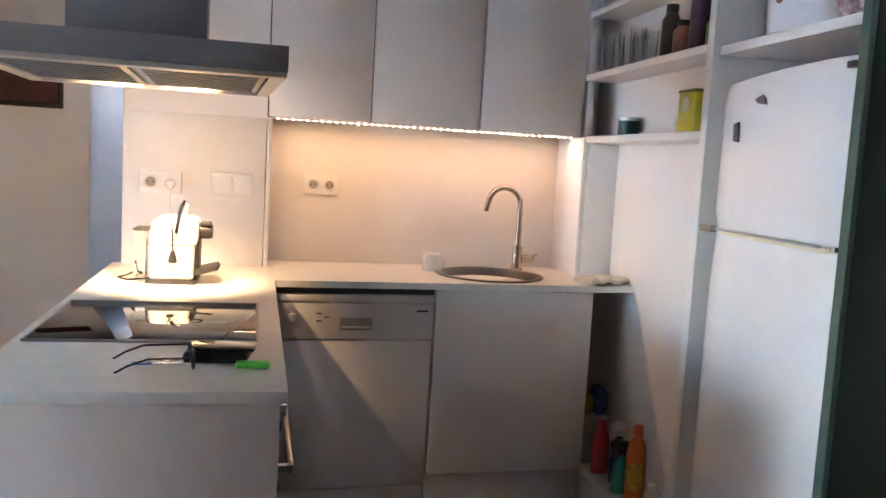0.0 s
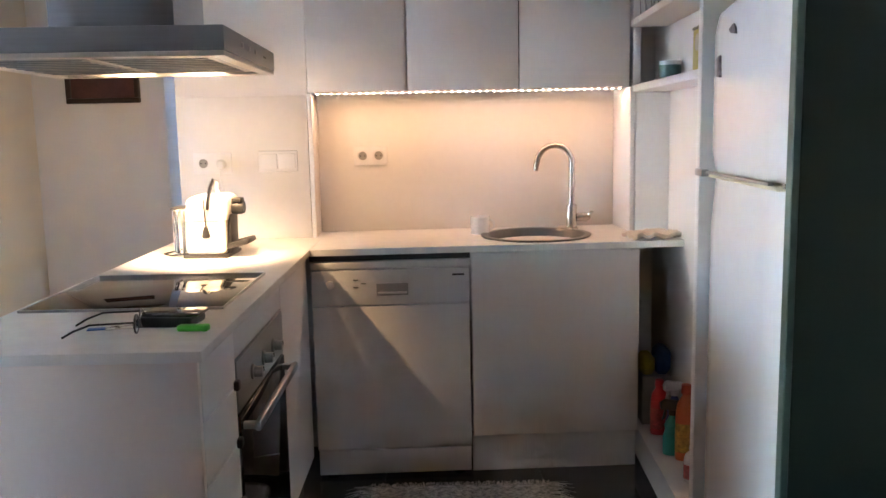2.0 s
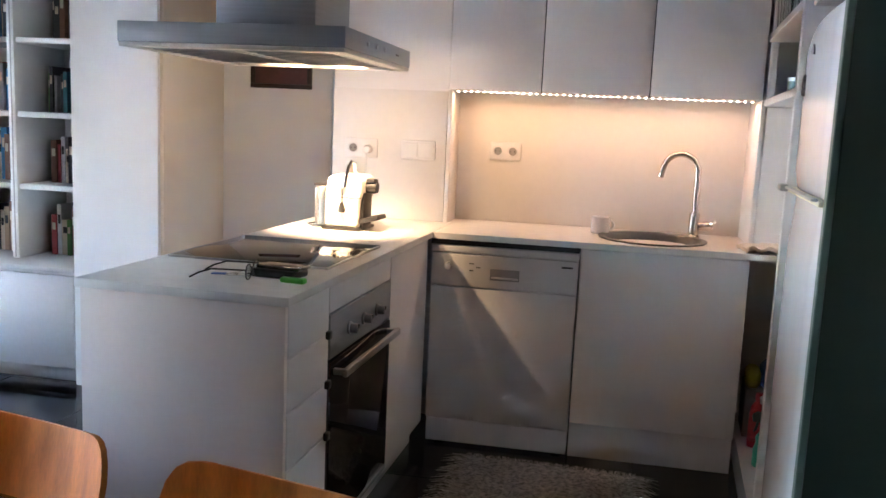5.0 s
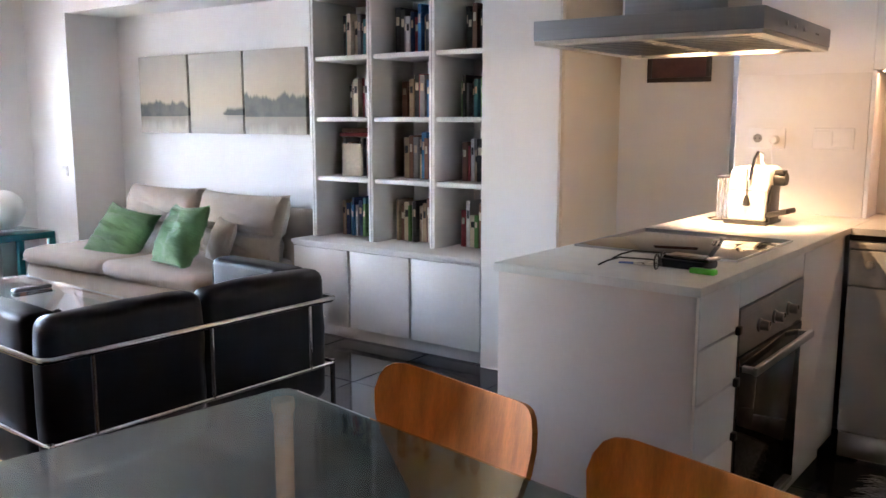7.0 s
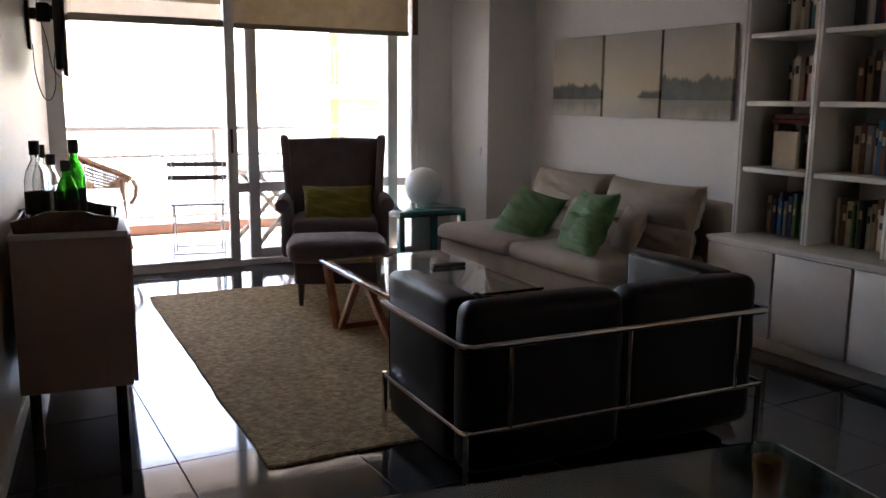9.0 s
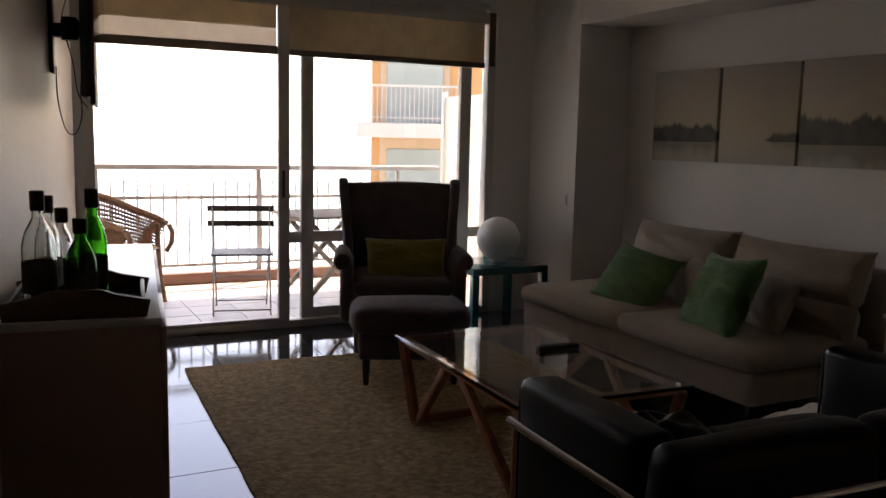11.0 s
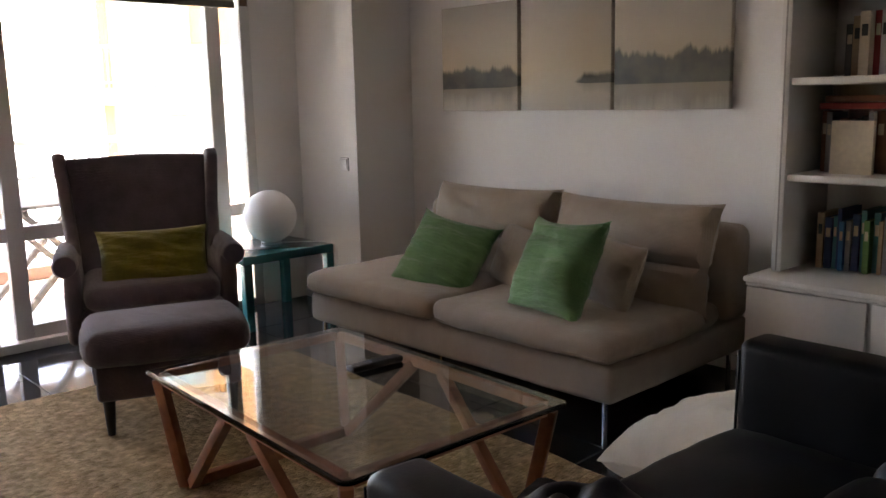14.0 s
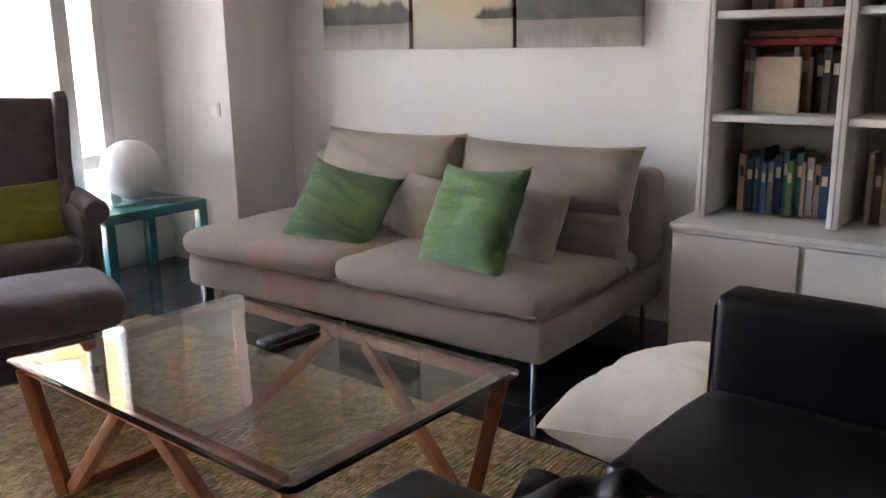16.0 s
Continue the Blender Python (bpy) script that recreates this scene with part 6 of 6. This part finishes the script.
def shell(n=28):
    """Bent plywood: seat, waist and flared back in one sheet. Local: seat towards -y, back at +y."""
    # along the sheet: (y, z, half width)
    line = [(-0.24, 0.435, 0.14), (-0.23, 0.445, 0.18), (-0.15, 0.45, 0.205), (-0.03, 0.44, 0.2), (0.06, 0.435, 0.16), (0.115, 0.45, 0.115), (0.15, 0.49, 0.095), (0.175, 0.54, 0.105), (0.195, 0.59, 0.16),
            (0.207, 0.635, 0.197), (0.216, 0.68, 0.216), (0.224, 0.72, 0.222), (0.229, 0.745, 0.216), (0.232, 0.762, 0.205), (0.2335, 0.772, 0.19), (0.2345, 0.778, 0.17), (0.235, 0.78, 0.15)]
    bm = bmesh.new()
    rows = []
    m = 14
    for k, (y, z, hw) in enumerate(line):
        row = []
        for j in range(m + 1):
            u = 2 * j / m - 1
            x = u * hw
            if z > 0.5:
                y2 = y - 0.05 * (x / 0.2) ** 2
                z2 = z + 0.016 * (min(abs(x), 0.2) / 0.16) ** 2 * max(0.0, (z - 0.6) / 0.18)
                row.append(bm.verts.new((x, y2, z2)))
            else:
                row.append(bm.verts.new((x, y, z + 0.012 * (x / 0.2) ** 2)))
        rows.append(row)
    for a, b in zip(rows, rows[1:]):
        for j in range(m):
            bm.faces.new((a[j], a[j + 1], b[j + 1], b[j]))
    bmesh.ops.subdivide_edges(bm, edges=bm.edges[:], cuts=1, smooth=0.6, use_grid_fill=True)
    bmesh.ops.solidify(bm, geom=bm.faces[:], thickness=0.010)
    bmesh.ops.recalc_face_normals(bm, faces=bm.faces[:])
    return bm


ch = thing("dining_chair", pose(0, 0, 0), "orange beech bent-plywood dining chair on chrome legs", "chair", "chairs at the glass table")
part("shell", shell(), ORANGEWOOD, ch)
for s in (-1, 1):
    part("leg", tube([(s * 0.1, -0.06, 0.432), (s * 0.15, -0.14, 0.425), (s * 0.2, -0.22, 0.0)], 0.008, 8), CHROME, ch)
    part("leg", tube([(s * 0.1, 0.02, 0.43), (s * 0.14, 0.08, 0.42), (s * 0.19, 0.2, 0.0)], 0.008, 8), CHROME, ch)
part("mount_plate", bx(-0.11, 0.11, -0.1, 0.06, 0.422, 0.431, 0.004), CHROME, ch)
C1, C2 = pose(0.015, 0.745, 0, rz=-13), pose(0.557, 0.62, 0, rz=-14)
ch.matrix_basis = C1
copy_thing(ch, C2)

# ---- balcony furniture ----
bch = thing("folding_chair", pose(-6.716, 1.407, -0.03, rz=-103), "black slatted folding bistro chair on the balcony", "chair")
# local: faces +y, back at -y
for z in (0.64, 0.755):
    part("back_slat", bx(-0.25, 0.25, -0.225, -0.21, z - 0.022, z + 0.022, 0.005), DARKWOOD, bch)
for k in range(6):
    part("seat_slat", bx(-0.22, 0.22, -0.17 + k * 0.062, -0.122 + k * 0.062, 0.44, 0.455, 0.004), DARKWOOD, bch)
for s in (-1, 1):
    part("frame_leg", tube([(s * 0.215, -0.217, 0.78), (s * 0.21, -0.185, 0.5), (s * 0.205, 0.2, 0.0)], 0.007, 6), RAILPAINT, bch)
    part("frame_leg", tube([(s * 0.19, 0.16, 0.44), (s * 0.19, -0.22, 0.0)], 0.007, 6), RAILPAINT, bch)
    part("foot_bar", tube([(-0.19 if s < 0 else -0.205, -0.21 if s < 0 else 0.19, 0.04), (0.19 if s < 0 else 0.205, -0.21 if s < 0 else 0.19, 0.04)], 0.006, 6), RAILPAINT, bch)
part("seat_bar", tube([(-0.2, 0.0, 0.26), (0.2, 0.0, 0.26)], 0.006, 6), RAILPAINT, bch)

bt = thing("folding_table", pose(-7.05, 2.22, -0.03, rz=4), "weathered folding wooden table on the balcony", "table")
GREYWOOD = wood("weathered_wood", (0.3, 0.26, 0.22), (0.22, 0.19, 0.16), 0.7)
for k in range(7):
    part("slat", bx(-0.36 + k * 0.105, -0.265 + k * 0.105, -0.4, 0.4, 0.68, 0.7, 0.004), GREYWOOD, bt)
for y in (-0.3, 0.3):
    part("bearer", bx(-0.36, 0.37, y - 0.02, y + 0.02, 0.64, 0.679, 0.004), GREYWOOD, bt)
for x in (-0.25, 0.25):
    part("leg", beam((x, -0.33, 0.01), (x, 0.3, 0.66), 0.035, 0.05), GREYWOOD, bt)
    part("leg", beam((x + 0.04, 0.33, 0.01), (x + 0.04, -0.3, 0.66), 0.035, 0.05), GREYWOOD, bt)

wk = thing("wicker_armchair", pose(-7.2, 0.55, -0.03, rz=52), "brown woven wicker armchair with a pale cushion", "armchair")
# local: faces +x
rimline = [(0.28, -0.3, 0.62), (0.18, -0.32, 0.66), (0.0, -0.31, 0.72), (-0.18, -0.26, 0.8), (-0.28, -0.14, 0.85), (-0.31, 0.0, 0.86), (-0.28, 0.14, 0.85), (-0.18, 0.26, 0.8), (0.0, 0.31, 0.72), (0.18, 0.32, 0.66), (0.28, 0.3, 0.62)]
part("rim", tube(rimline, 0.024, 10), WICKER, wk)
part("seat_ring", tube([(0.27 * math.cos(a), 0.27 * math.sin(a), 0.38) for a in [2 * math.pi * k / 24 for k in range(25)]], 0.022, 8), WICKER, wk)
part("seat_weave", lathe([(0.001, 0.37), (0.27, 0.37), (0.27, 0.385), (0.001, 0.385)], 24, False), WICKER, wk)
part("seat_cushion", moved(pillow(0.5, 0.5, 0.09, 14, 6, 0.02, 0.004, 0.3), pose(0.0, 0, 0.43, 90)), CREAMCLOTH, wk, "pale round seat cushion")
rl2 = [Vector(p) for p in rimline]
for k in range(81):
    q = k / 80 * (len(rl2) - 1)
    i = min(int(q), len(rl2) - 2)
    top = rl2[i].lerp(rl2[i + 1], q - i)
    a = math.atan2(top.y, top.x)
    part("strand", tube([top, (0.3 * math.cos(a), 0.3 * math.sin(a), 0.55), (0.27 * math.cos(a), 0.27 * math.sin(a), 0.38)], 0.007, 5), WICKER, wk)
for f in (0.12, 0.2, 0.28, 0.36, 0.44, 0.52, 0.6, 0.68, 0.76, 0.84, 0.92):
    part("weft", tube([p.lerp(Vector((0.28 * math.cos(math.atan2(p.y, p.x)), 0.28 * math.sin(math.atan2(p.y, p.x)), 0.38)), 1 - f) for p in rl2], 0.009, 6), WICKER, wk)
for side in (-1, 1):
    part("arm_loop", tube([(0.3, side * 0.3, 0.61), (0.33, side * 0.3, 0.55), (0.32, side * 0.3, 0.47), (0.28, side * 0.29, 0.4)], 0.02, 8), WICKER, wk)
for x, y in ((0.24, -0.26), (0.24, 0.26), (-0.22, -0.2), (-0.22, 0.2)):
    part("leg", tube([(x * 0.95, y * 0.95, 0.62 if x > 0 else 0.38), (x, y, 0.2), (x * 1.1, y * 1.1, 0.0)], 0.02, 8), WICKER, wk)

# ---- tiles, last ----
def lay_tiles(parent, x0, x1, y0, y1, pitch_x, pitch_y, joint, z, thick, mat, name, near, seed, turn=0.0):
    """Square tiles that share one mesh; those of the stretch near are parts, the rest is joined."""
    proto = bx(joint / 2, pitch_x - joint / 2, joint / 2, pitch_y - joint / 2, -thick, 0, 0.0015, 1)
    first = None
    rest = []
    made = 0
    nx, ny = int(round((x1 - x0) / pitch_x)), int(round((y1 - y0) / pitch_y))
    r = random.Random(seed)
    for i in range(nx):
        for j in range(ny):
            x, y = x0 + i * pitch_x, y0 + j * pitch_y
            dz = r.uniform(-0.0006, 0.0006)
            if near[0] <= x <= near[1] and near[2] <= y <= near[3] and made < 300:
                if first is None:
                    first = part(name, proto.copy(), mat, parent, smooth=False)
                    first.matrix_basis = Matrix.Translation((x, y, z + dz))
                else:
                    same(name, first, parent, Matrix.Translation((x, y, z + dz)))
                made += 1
            else:
                rest.append((x, y, z + dz))
    if rest:
        quad = [(joint / 2, joint / 2), (pitch_x - joint / 2, joint / 2), (pitch_x - joint / 2, pitch_y - joint / 2), (joint / 2, pitch_y - joint / 2)]
        vs, fs_ = [], []
        for x, y, zz in rest:
            b = len(vs)
            vs += [(x + p, y + q, zz) for p, q in quad] + [(x + p, y + q, zz - thick) for p, q in quad]
            fs_ += [(b, b + 1, b + 2, b + 3)] + [(b + k, b + 4 + k, b + 4 + (k + 1) % 4, b + (k + 1) % 4) for k in range(4)]
        me = bpy.data.meshes.new("far_tiles")
        me.from_pydata(vs, [], fs_)
        me.materials.append(mat)
        ob = new("far_tiles", me)
        ob.parent = parent
        ob["kind"] = "stuff"
    proto.free()


lay_tiles(floor, -5.99, 2.9, -1.5, 5.1, 0.6, 0.6, 0.003, 0.0, 0.0028, SLATE, "tile", (-6.1, 1.7, -0.4, 3.4), 3)
lay_tiles(balcony, -7.98, -5.99, -0.6, 3.72, 0.33, 0.33, 0.008, -0.03, 0.0038, TERRACOTTA, "tile", (-9, -5, -1, 4), 4)
